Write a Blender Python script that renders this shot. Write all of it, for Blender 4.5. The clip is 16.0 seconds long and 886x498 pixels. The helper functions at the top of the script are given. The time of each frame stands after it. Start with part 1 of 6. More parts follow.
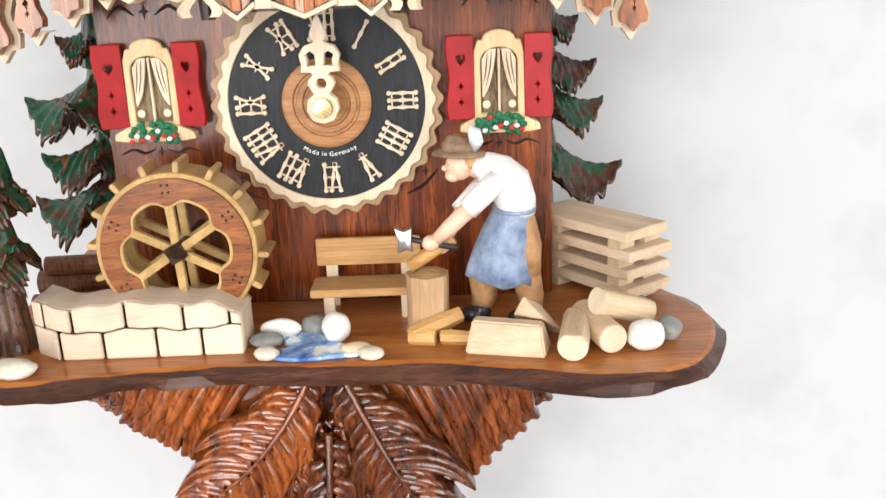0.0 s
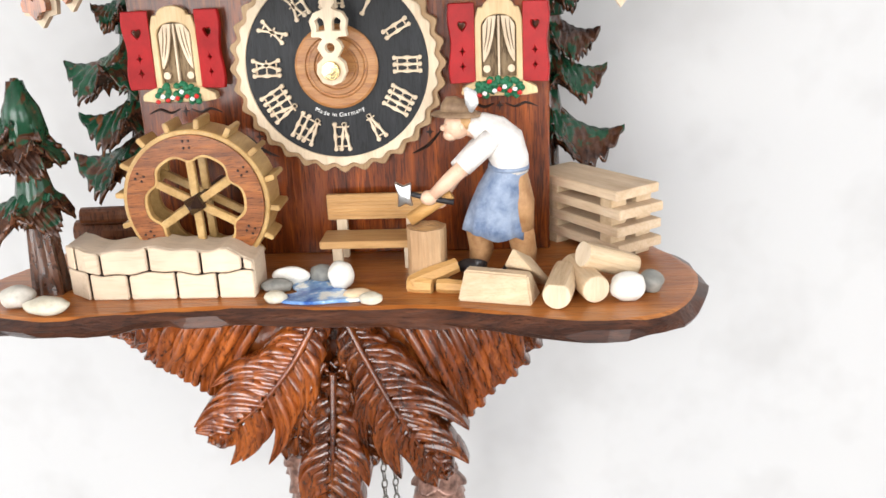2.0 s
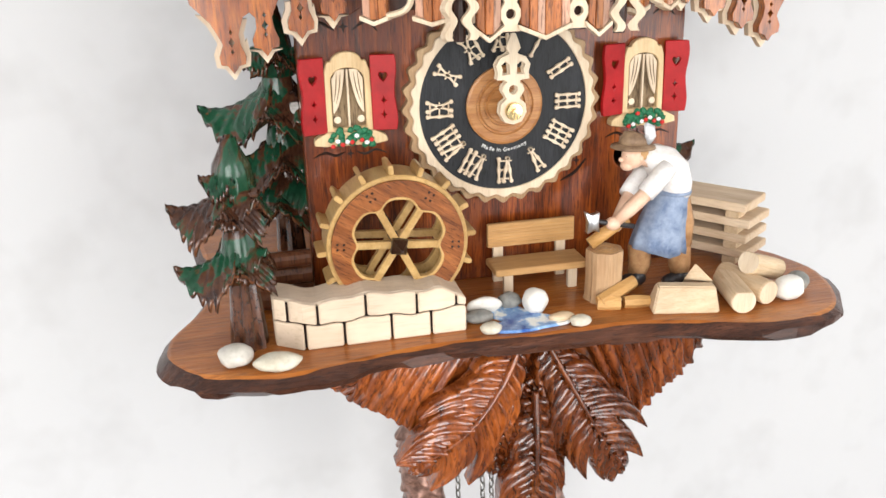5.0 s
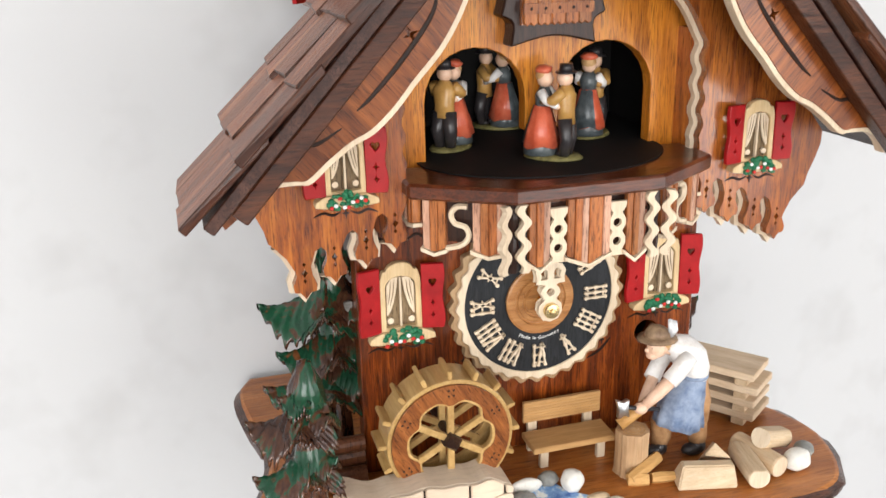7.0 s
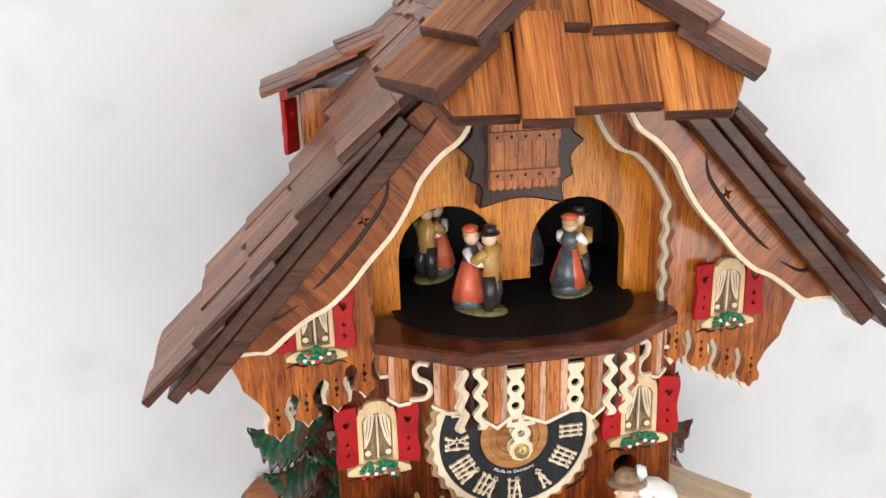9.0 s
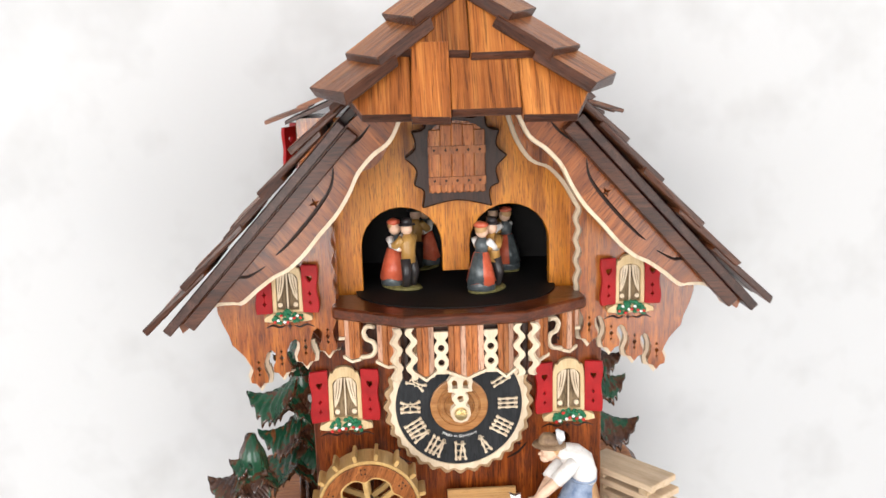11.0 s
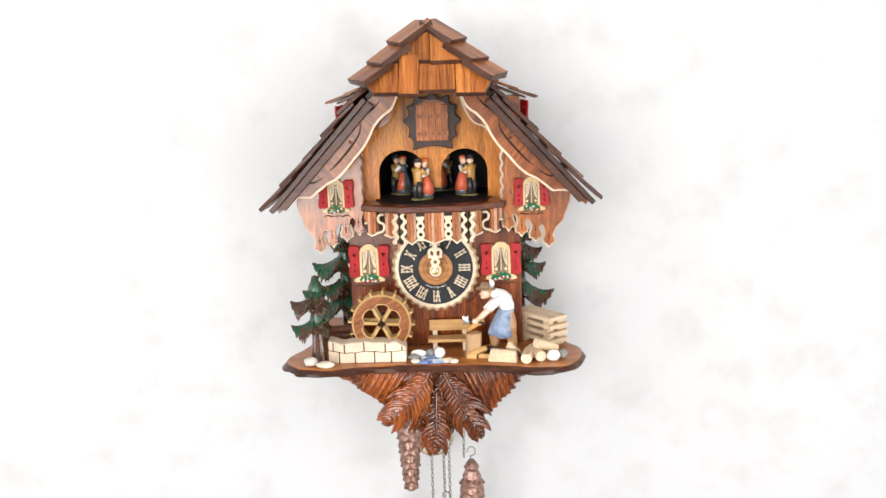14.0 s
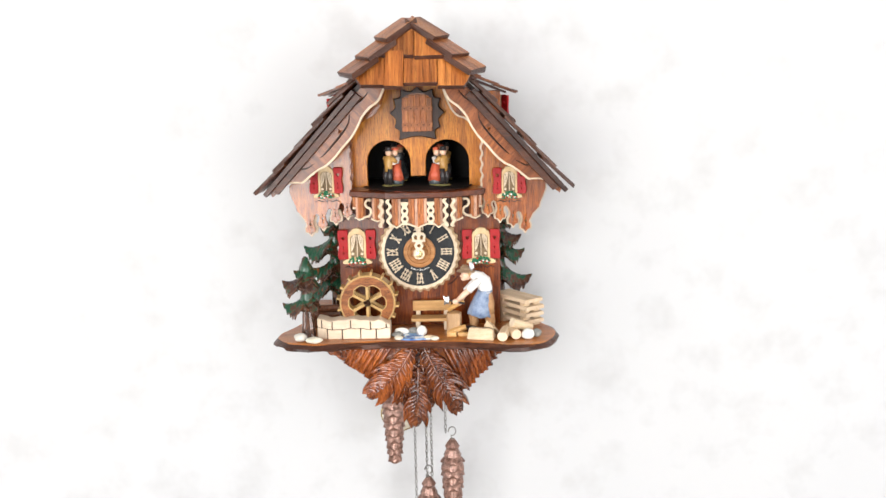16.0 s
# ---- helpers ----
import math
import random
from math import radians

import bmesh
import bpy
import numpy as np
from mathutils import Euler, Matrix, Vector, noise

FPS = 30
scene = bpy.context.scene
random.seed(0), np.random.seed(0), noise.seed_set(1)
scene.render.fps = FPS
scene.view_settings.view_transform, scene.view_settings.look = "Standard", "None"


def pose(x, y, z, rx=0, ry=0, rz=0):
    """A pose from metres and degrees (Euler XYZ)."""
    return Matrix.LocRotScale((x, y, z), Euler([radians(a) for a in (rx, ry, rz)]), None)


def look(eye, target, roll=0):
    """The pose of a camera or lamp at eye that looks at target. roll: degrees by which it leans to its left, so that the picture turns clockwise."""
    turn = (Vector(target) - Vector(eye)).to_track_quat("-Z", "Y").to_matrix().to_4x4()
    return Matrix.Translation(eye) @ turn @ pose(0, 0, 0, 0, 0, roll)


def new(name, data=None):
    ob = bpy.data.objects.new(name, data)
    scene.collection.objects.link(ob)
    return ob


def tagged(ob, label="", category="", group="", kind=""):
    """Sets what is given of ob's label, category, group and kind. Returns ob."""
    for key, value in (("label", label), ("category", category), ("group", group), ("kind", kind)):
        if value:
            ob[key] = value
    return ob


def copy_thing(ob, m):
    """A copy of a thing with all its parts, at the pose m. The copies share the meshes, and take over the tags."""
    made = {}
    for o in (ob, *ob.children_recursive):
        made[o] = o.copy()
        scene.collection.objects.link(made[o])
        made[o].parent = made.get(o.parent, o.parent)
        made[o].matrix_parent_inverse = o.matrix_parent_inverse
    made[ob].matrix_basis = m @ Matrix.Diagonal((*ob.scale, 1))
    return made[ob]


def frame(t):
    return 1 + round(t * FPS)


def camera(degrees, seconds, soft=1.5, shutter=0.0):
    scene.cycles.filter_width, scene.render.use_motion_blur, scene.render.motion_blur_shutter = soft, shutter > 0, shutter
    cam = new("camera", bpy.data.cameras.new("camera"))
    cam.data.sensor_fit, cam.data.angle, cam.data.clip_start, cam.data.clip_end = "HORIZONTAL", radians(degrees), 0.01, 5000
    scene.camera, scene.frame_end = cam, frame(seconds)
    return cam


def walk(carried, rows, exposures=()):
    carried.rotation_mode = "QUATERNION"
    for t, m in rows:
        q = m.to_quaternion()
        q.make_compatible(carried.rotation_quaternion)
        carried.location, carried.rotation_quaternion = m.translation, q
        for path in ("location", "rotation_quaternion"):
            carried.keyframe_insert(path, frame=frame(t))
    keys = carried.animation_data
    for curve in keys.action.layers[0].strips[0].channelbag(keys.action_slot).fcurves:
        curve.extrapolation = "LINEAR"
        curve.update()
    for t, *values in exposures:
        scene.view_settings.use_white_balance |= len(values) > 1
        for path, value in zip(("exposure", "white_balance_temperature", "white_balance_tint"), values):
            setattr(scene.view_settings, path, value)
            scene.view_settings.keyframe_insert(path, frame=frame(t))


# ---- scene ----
cam = camera(52.4, 16.0, shutter=0.2)
METRES, EYE, TILT, LEAN, TURN = 1.09, 0.2, 0.0, 0.0, 0.0
ROWS = [
    (0.0, 0.0, 0.0, 0.0, -0.64, -17.09, 2.08),
    (0.5, 0.009, -0.0049, -0.0115, 0.54, -17.24, 1.31),
    (1.0, 0.0257, -0.0103, -0.0137, 2.49, -17.12, 1.3),
    (1.5, 0.0382, -0.0144, -0.0057, 4.37, -17.83, 1.95),
    (2.0, 0.0203, -0.0232, -0.0022, 2.83, -18.42, 2.21),
    (2.5, -0.0063, -0.0295, -0.0023, 0.56, -19.15, 2.17),
    (3.0, -0.0381, -0.0337, -0.004, -2.41, -19.19, 1.6),
    (3.5, -0.0706, -0.0356, -0.0038, -5.28, -18.52, 0.81),
    (6.0, -0.1821, -0.0195, 0.0726, -16.55, -21.22, 1.67),
    (6.5, -0.1895, -0.0207, 0.0945, -16.97, -20.43, 1.37),
    (7.0, -0.1868, -0.0221, 0.1147, -16.47, -19.35, 1.31),
    (7.5, -0.1787, -0.023, 0.1327, -15.79, -19.03, 1.31),
    (8.0, -0.165, -0.0269, 0.149, -14.08, -18.79, 1.42),
    (8.5, -0.1505, -0.0306, 0.1635, -12.23, -18.63, 1.49),
    (9.0, -0.1377, -0.0343, 0.1736, -10.66, -18.18, 1.43),
    (11.5, -0.0555, -0.2113, 0.1394, -2.4, -11.36, 1.68),
    (12.0, -0.0375, -0.285, 0.1338, -1.6, -11.79, 1.7),
    (12.5, -0.026, -0.359, 0.1344, -0.74, -12.39, 1.65),
    (13.0, -0.0207, -0.4218, 0.1364, -0.23, -11.91, 1.86),
    (13.5, -0.0196, -0.476, 0.1403, 0.14, -11.33, 2.15),
    (14.0, -0.0215, -0.5195, 0.1387, 0.41, -10.93, 1.8),
    (14.5, -0.0196, -0.5481, 0.1339, 0.56, -10.72, 1.32),
    (15.0, -0.0137, -0.5674, 0.1321, 0.56, -10.59, 1.33),
    (15.5, -0.0073, -0.5754, 0.1305, 0.55, -10.61, 1.35),
    (16.0, -0.0033, -0.5772, 0.1301, 0.6, -10.71, 1.11),
]
walk(cam, [(t, pose(0.044, -0.361, EYE - 0.066, TILT, LEAN, TURN) @ pose(METRES * x, METRES * y, METRES * z, 90 + pitch, roll, yaw)) for t, x, y, z, yaw, pitch, roll in ROWS], exposures=[(0.0, 0.02), (3.5, 0.03), (6.0, -0.12), (9.0, -0.17), (11.5, 0.0), (14.0, 0.05), (16.0, 0.05)])

# ---- light: a white room with tall windows behind and beside the camera ----
world = bpy.data.worlds.new("world")
scene.world = world
world.use_nodes = True
wn = world.node_tree
sky = wn.nodes.new("ShaderNodeTexSky")
sky.sky_type, sky.sun_disc, sky.sun_elevation, sky.sun_rotation = "NISHITA", False, radians(50), radians(200)
wn.links.new(sky.outputs["Color"], wn.nodes["Background"].inputs["Color"])
wn.nodes["Background"].inputs["Strength"].default_value = 0.12


def window_light(name, at, target, sx, sy, watts, colour):
    lamp = bpy.data.lights.new(name, "AREA")
    lamp.shape, lamp.size, lamp.size_y, lamp.energy, lamp.color = "RECTANGLE", sx, sy, watts, colour
    ob = new(name, lamp)
    ob.matrix_world = look(at, target)
    return ob


window_light("window_light_1", (-0.85, -2.28, 0.5), (-0.85, 0, 0.5), 1.3, 1.7, 62, (1.0, 0.985, 0.97))
window_light("window_light_2", (1.2, -2.28, 0.4), (1.2, 0, 0.4), 1.1, 2.1, 46, (1.0, 0.985, 0.97))
window_light("window_light_3", (1.97, -0.75, 0.45), (0, -0.75, 0.45), 1.3, 1.3, 10, (1.0, 0.99, 0.98))
window_light("window_light_4", (-1.97, -0.85, 0.45), (0, -0.85, 0.45), 1.3, 1.3, 14, (1.0, 0.99, 0.98))

# ---- materials ----


def shader(name, rough=0.5, metal=0.0, coat=0.0):
    m = bpy.data.materials.new(name)
    m.use_nodes = True
    b = m.node_tree.nodes["Principled BSDF"]
    b.inputs["Roughness"].default_value, b.inputs["Metallic"].default_value = rough, metal
    b.inputs["Coat Weight"].default_value, b.inputs["Coat Roughness"].default_value = coat * 0.7, 0.16
    b.inputs["Coat IOR"].default_value = 1.75 if coat > 0.72 else 1.5
    b.inputs["Specular IOR Level"].default_value = 0.5 if metal else 0.26
    return m, m.node_tree, b


def node(nt, kind, **values):
    n = nt.nodes.new(kind)
    for key, value in values.items():
        n.inputs[key.replace("_", " ")].default_value = value
    return n


def ramp(nt, fac, stops):
    r = nt.nodes.new("ShaderNodeValToRGB")
    e = r.color_ramp.elements
    while len(e) < len(stops):
        e.new(0.5)
    for i, (p, c) in enumerate(stops):
        e[i].position, e[i].color = p, (*c, 1)
    nt.links.new(fac, r.inputs["Fac"])
    return r.outputs["Color"]


def blend(nt, a, b, fac, kind="MIX"):
    n = nt.nodes.new("ShaderNodeMix")
    n.data_type, n.blend_type = "RGBA", kind
    for sock, value in ((n.inputs[0], fac), (n.inputs[6], a), (n.inputs[7], b)):
        if isinstance(value, (int, float)):
            sock.default_value = value
        elif isinstance(value, tuple):
            sock.default_value = (*value, 1)
        else:
            nt.links.new(value, sock)
    return n.outputs[2]


def bump(nt, b, height, strength, distance):
    n = node(nt, "ShaderNodeBump", Strength=strength, Distance=distance)
    nt.links.new(height, n.inputs["Height"])
    nt.links.new(n.outputs["Normal"], b.inputs["Normal"])


def wood(name, dark, mid, light, axis="z", rough=0.38, coat=0.25, fine=520, vary=0.12, relief=0.45, pore=0.85, tilt=0, stretch=0.10):
    """Lacquered or raw timber: streaks along one axis, blotches of stain, pores in relief."""
    m, nt, b = shader(name, rough, 0, coat)
    co = nt.nodes.new("ShaderNodeTexCoord")
    info = nt.nodes.new("ShaderNodeObjectInfo")
    mp = nt.nodes.new("ShaderNodeMapping")
    s = [1.0, 1.0, 1.0]
    for a in axis:
        s["xyz".index(a)] = stretch
    mp.inputs["Scale"].default_value = s
    sc = nt.nodes.new("ShaderNodeVectorMath")
    sc.operation = "SCALE"
    sc.inputs[0].default_value = (0.7, 0.4, 0.9)
    nt.links.new(info.outputs["Random"], sc.inputs["Scale"])
    turn = nt.nodes.new("ShaderNodeMapping")
    turn.inputs["Rotation"].default_value = (0, radians(tilt), 0)
    nt.links.new(co.outputs["Object"], turn.inputs["Vector"])
    nt.links.new(turn.outputs["Vector"], mp.inputs["Vector"])
    nt.links.new(sc.outputs[0], mp.inputs["Location"])
    grain = node(nt, "ShaderNodeTexNoise", Scale=fine, Detail=6, Roughness=0.68, Distortion=0.7)
    broad = node(nt, "ShaderNodeTexNoise", Scale=fine * 0.16, Detail=3, Roughness=0.5, Distortion=1.2)
    pores = node(nt, "ShaderNodeTexNoise", Scale=fine * 2.6, Detail=2, Roughness=0.7)
    blot = node(nt, "ShaderNodeTexNoise", Scale=38, Detail=3, Roughness=0.55)
    for n in (grain, broad, pores):
        nt.links.new(mp.outputs["Vector"], n.inputs["Vector"])
    nt.links.new(co.outputs["Object"], blot.inputs["Vector"])
    c = ramp(nt, grain.outputs["Fac"], [(0.3, dark), (0.5, mid), (0.72, light)])
    c2 = ramp(nt, broad.outputs["Fac"], [(0.35, dark), (0.52, mid), (0.68, light)])
    c = blend(nt, c, c2, 0.45)
    shade = ramp(nt, blot.outputs["Fac"], [(0.3, (0.72, 0.68, 0.66)), (0.65, (1, 1, 1))])
    c = blend(nt, c, shade, 0.7, "MULTIPLY")
    specks = ramp(nt, pores.outputs["Fac"], [(0.36, (0.30, 0.26, 0.24)), (0.47, (1, 1, 1))])
    c = blend(nt, c, specks, pore, "MULTIPLY")
    hsv = nt.nodes.new("ShaderNodeHueSaturation")
    rng = node(nt, "ShaderNodeMapRange", To_Min=1 - vary, To_Max=1 + vary)
    nt.links.new(info.outputs["Random"], rng.inputs["Value"])
    nt.links.new(rng.outputs["Result"], hsv.inputs["Value"])
    nt.links.new(c, hsv.inputs["Color"])
    nt.links.new(hsv.outputs["Color"], b.inputs["Base Color"])
    bump(nt, b, grain.outputs["Fac"], relief, 0.0006)
    return m


def paint(name, colour, second, rough=0.5, scale=160, coat=0.0, relief=0.2, metal=0.0, third=None):
    """Paint, stone or metal with mottling at two scales."""
    m, nt, b = shader(name, rough, metal, coat)
    co = nt.nodes.new("ShaderNodeTexCoord")
    n1 = node(nt, "ShaderNodeTexNoise", Scale=scale, Detail=5, Roughness=0.6)
    n2 = node(nt, "ShaderNodeTexNoise", Scale=scale * 5, Detail=3, Roughness=0.6)
    for n in (n1, n2):
        nt.links.new(co.outputs["Object"], n.inputs["Vector"])
    stops = [(0.36, colour), (0.53 if third else 0.62, second)] + ([(0.60, third)] if third else [])
    c = ramp(nt, n1.outputs["Fac"], stops)
    wear = ramp(nt, n2.outputs["Fac"], [(0.3, (0.8, 0.79, 0.78)), (0.5, (1, 1, 1))])
    c = blend(nt, c, wear, 0.5, "MULTIPLY")
    nt.links.new(c, b.inputs["Base Color"])
    bump(nt, b, n2.outputs["Fac"], relief, 0.0004)
    return m


def lacquer_green(name):
    """Carved fir wood, painted green over a brown stain that shows in patches."""
    m, nt, b = shader(name, 0.26, 0, 0.7)
    co = nt.nodes.new("ShaderNodeTexCoord")
    n1 = node(nt, "ShaderNodeTexNoise", Scale=48, Detail=4, Roughness=0.6, Distortion=0.8)
    n2 = node(nt, "ShaderNodeTexNoise", Scale=420, Detail=3, Roughness=0.6)
    for n in (n1, n2):
        nt.links.new(co.outputs["Object"], n.inputs["Vector"])
    c = ramp(nt, n1.outputs["Fac"], [(0.38, (0.030, 0.012, 0.008)), (0.49, (0.080, 0.030, 0.014)), (0.525, (0.012, 0.066, 0.032)), (0.62, (0.008, 0.044, 0.021)), (0.655, (0.15, 0.052, 0.018))])
    d = ramp(nt, n2.outputs["Fac"], [(0.32, (0.55, 0.55, 0.55)), (0.55, (1, 1, 1))])
    c = blend(nt, c, d, 0.7, "MULTIPLY")
    nt.links.new(c, b.inputs["Base Color"])
    bump(nt, b, n2.outputs["Fac"], 0.3, 0.0005)
    return m


M_BODY = wood("stained_body_wood", (0.022, 0.0044, 0.0012), (0.180, 0.034, 0.005), (0.50, 0.125, 0.017), rough=0.28, relief=0.7, coat=0.6, fine=520, stretch=0.07)
M_WING = wood("stained_wing_wood", (0.065, 0.013, 0.0025), (0.34, 0.084, 0.012), (0.66, 0.22, 0.032), rough=0.26, relief=0.8, coat=0.75, fine=480, stretch=0.08)
M_HONEY = wood("honey_wood", (0.26, 0.070, 0.006), (0.58, 0.195, 0.018), (0.78, 0.34, 0.042), rough=0.34, coat=0.35, fine=560, stretch=0.06)
M_BARGE = wood("bargeboard_wood", (0.080, 0.019, 0.005), (0.215, 0.058, 0.013), (0.37, 0.118, 0.028), axis="x", rough=0.30, coat=0.7, tilt=48, stretch=0.06)
M_BARGE_TURNED = wood("turned_bargeboard_wood", (0.080, 0.019, 0.005), (0.215, 0.058, 0.013), (0.37, 0.118, 0.028), axis="x", rough=0.30, coat=0.7, tilt=-48, stretch=0.06)
M_DARK = wood("dark_stained_wood", (0.016, 0.006, 0.0045), (0.048, 0.019, 0.013), (0.12, 0.053, 0.036), axis="y", rough=0.36)
M_DARKV = wood("dark_frame_wood", (0.012, 0.005, 0.0035), (0.032, 0.012, 0.007), (0.07, 0.027, 0.014), rough=0.4)
M_SHINGLE = wood("shingle_wood", (0.050, 0.015, 0.008), (0.23, 0.075, 0.031), (0.46, 0.19, 0.085), axis="x", rough=0.40, coat=0.3, fine=520, vary=0.30, relief=1.0, stretch=0.05)
M_HIP = wood("hip_shingle_wood", (0.075, 0.018, 0.004), (0.35, 0.105, 0.021), (0.70, 0.30, 0.075), axis="yz", rough=0.42, coat=0.2, fine=480, vary=0.25, relief=1.0, stretch=0.03, pore=0.8)
M_HIPX = wood("hip_edge_shingle_wood", (0.070, 0.018, 0.006), (0.27, 0.085, 0.022), (0.56, 0.24, 0.075), axis="x", rough=0.40, coat=0.3, fine=420, vary=0.25, relief=1.0, stretch=0.035)
M_CREAM = wood("pale_lime_wood", (0.60, 0.46, 0.31), (0.71, 0.58, 0.42), (0.79, 0.68, 0.52), rough=0.5, coat=0.05, vary=0.04, relief=0.15, pore=0.15)
M_RIM = wood("tan_rim_wood", (0.27, 0.16, 0.075), (0.40, 0.26, 0.14), (0.50, 0.36, 0.21), rough=0.5, coat=0.05, vary=0.0, relief=0.15, pore=0.15)
M_PALE = wood("raw_pine_wood", (0.55, 0.39, 0.23), (0.68, 0.52, 0.34), (0.76, 0.63, 0.45), axis="x", rough=0.6, coat=0.0, vary=0.08, relief=0.25, pore=0.15)
M_PLANK = wood("sawn_plank_wood", (0.57, 0.41, 0.25), (0.70, 0.54, 0.37), (0.79, 0.66, 0.49), axis="y", rough=0.6, coat=0.0, vary=0.06, relief=0.25, pore=0.15)
M_WALLBLOCK = wood("carved_pale_block", (0.64, 0.51, 0.37), (0.69, 0.56, 0.42), (0.73, 0.60, 0.46), axis="x", rough=0.55, coat=0.0, fine=260, vary=0.04, relief=0.12, pore=0.15)
M_BENCH = wood("bench_wood", (0.36, 0.19, 0.07), (0.52, 0.30, 0.12), (0.62, 0.40, 0.18), axis="x", rough=0.5, coat=0.08, fine=420, pore=0.15)
M_BRASSWOOD = wood("ochre_wood", (0.33, 0.19, 0.065), (0.48, 0.30, 0.11), (0.60, 0.41, 0.18), axis="y", rough=0.36, coat=0.35, pore=0.1, relief=0.2)
M_WHEEL = wood("wheel_wood", (0.095, 0.024, 0.006), (0.30, 0.094, 0.022), (0.48, 0.18, 0.050), axis="x", rough=0.30, coat=0.6, fine=560)
M_BASE = wood("platform_wood", (0.22, 0.058, 0.011), (0.47, 0.155, 0.032), (0.64, 0.26, 0.062), axis="x", rough=0.30, coat=0.35, fine=300, pore=0.5)
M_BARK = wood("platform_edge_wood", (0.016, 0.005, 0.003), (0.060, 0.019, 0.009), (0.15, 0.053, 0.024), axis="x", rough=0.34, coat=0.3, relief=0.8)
M_CARVE = wood("carved_leaf_wood", (0.012, 0.003, 0.0014), (0.165, 0.036, 0.0065), (0.52, 0.145, 0.026), rough=0.24, coat=0.95, fine=170, vary=0.3, relief=0.5, stretch=0.35)
M_STUMP = wood("stump_bark_wood", (0.30, 0.17, 0.085), (0.46, 0.29, 0.155), (0.60, 0.42, 0.25), rough=0.6, coat=0.0, fine=380, relief=0.7, pore=0.15)
M_OAK = wood("split_log_wood", (0.40, 0.20, 0.06), (0.55, 0.30, 0.10), (0.66, 0.40, 0.16), axis="x", rough=0.5, coat=0.1, pore=0.15)
M_TRUNK = wood("tree_trunk_wood", (0.055, 0.018, 0.009), (0.14, 0.05, 0.022), (0.24, 0.095, 0.045), rough=0.35, coat=0.3, fine=260, relief=0.7)
M_STRIPE = wood("striped_balcony_wood", (0.15, 0.040, 0.011), (0.36, 0.115, 0.032), (0.52, 0.21, 0.068), rough=0.4, vary=0.3)
M_STRIPE2 = wood("pale_striped_balcony_wood", (0.33, 0.16, 0.10), (0.53, 0.30, 0.20), (0.66, 0.43, 0.31), rough=0.4, vary=0.25)
M_DIAL = wood("black_dial_wood", (0.008, 0.009, 0.011), (0.016, 0.018, 0.021), (0.032, 0.035, 0.04), rough=0.5, coat=0.05, fine=700, vary=0.0, relief=0.5)
M_RED = paint("red_paint", (0.26, 0.004, 0.006), (0.37, 0.008, 0.010), 0.42, 90, 0.0)
M_GREEN = paint("green_leaf_paint", (0.012, 0.10, 0.045), (0.02, 0.17, 0.075), 0.45, 900)
M_REDDOT = paint("red_flower_paint", (0.50, 0.02, 0.02), (0.60, 0.04, 0.03), 0.5, 400)
M_WHITE = paint("white_flower_paint", (0.80, 0.79, 0.76), (0.86, 0.85, 0.83), 0.5, 400)
M_FRAME = wood("yellow_lime_wood", (0.58, 0.40, 0.20), (0.70, 0.52, 0.29), (0.78, 0.62, 0.38), rough=0.45, coat=0.1, vary=0.05, relief=0.15, pore=0.15)
M_BACKING = wood("window_backing_wood", (0.13, 0.085, 0.045), (0.22, 0.15, 0.08), (0.30, 0.22, 0.13), rough=0.6, coat=0.0)
M_LEDGE = wood("dark_red_ledge_wood", (0.022, 0.006, 0.003), (0.105, 0.024, 0.008), (0.24, 0.066, 0.020), axis="x", rough=0.3, coat=0.7, relief=0.8)
M_TURN = wood("turned_disc_wood", (0.26, 0.10, 0.03), (0.43, 0.19, 0.06), (0.56, 0.29, 0.11), axis="x", rough=0.4, coat=0.3, pore=0.4)
M_FIRBROWN = wood("brown_fir_carving", (0.020, 0.007, 0.004), (0.085, 0.030, 0.014), (0.26, 0.095, 0.035), rough=0.26, coat=0.9, fine=160, stretch=0.5)
M_BLACK = paint("burnt_line", (0.012, 0.006, 0.004), (0.025, 0.011, 0.007), 0.6, 300)
M_INSIDE = paint("black_stage_paint", (0.003, 0.0025, 0.0025), (0.006, 0.005, 0.005), 0.7, 80)
M_BRASS = paint("brass", (0.78, 0.58, 0.25), (0.84, 0.66, 0.34), 0.25, 200, metal=1.0)
M_STEEL = paint("bright_steel", (0.62, 0.64, 0.66), (0.75, 0.76, 0.78), 0.28, 600, metal=1.0)
M_CHAIN = paint("blackened_chain_steel", (0.22, 0.21, 0.20), (0.34, 0.33, 0.31), 0.38, 600, metal=1.0)
M_CONE = paint("bronzed_cast_iron", (0.11, 0.055, 0.040), (0.33, 0.185, 0.14), 0.32, 260, coat=0.2, metal=0.45)
M_FIR = lacquer_green("painted_fir_carving")
M_PEBBLE = paint("pale_pebble", (0.46, 0.43, 0.37), (0.64, 0.60, 0.54), 0.6, 140)
M_PEBBLE2 = paint("speckled_pebble", (0.50, 0.45, 0.34), (0.64, 0.60, 0.50), 0.6, 140)
M_PEBBLE3 = paint("grey_pebble", (0.17, 0.17, 0.16), (0.30, 0.29, 0.26), 0.55, 140)
M_WHITESTONE = paint("white_stone", (0.66, 0.63, 0.57), (0.76, 0.74, 0.69), 0.65, 110)
M_WATER = paint("blue_resin_water", (0.03, 0.10, 0.36), (0.24, 0.42, 0.70), 0.18, 95, 0.6, 0.4, third=(0.78, 0.80, 0.76))
M_ROOMWALL = paint("white_plaster", (0.538, 0.541, 0.548), (0.556, 0.557, 0.561), 0.85, 3.0, relief=0.03)
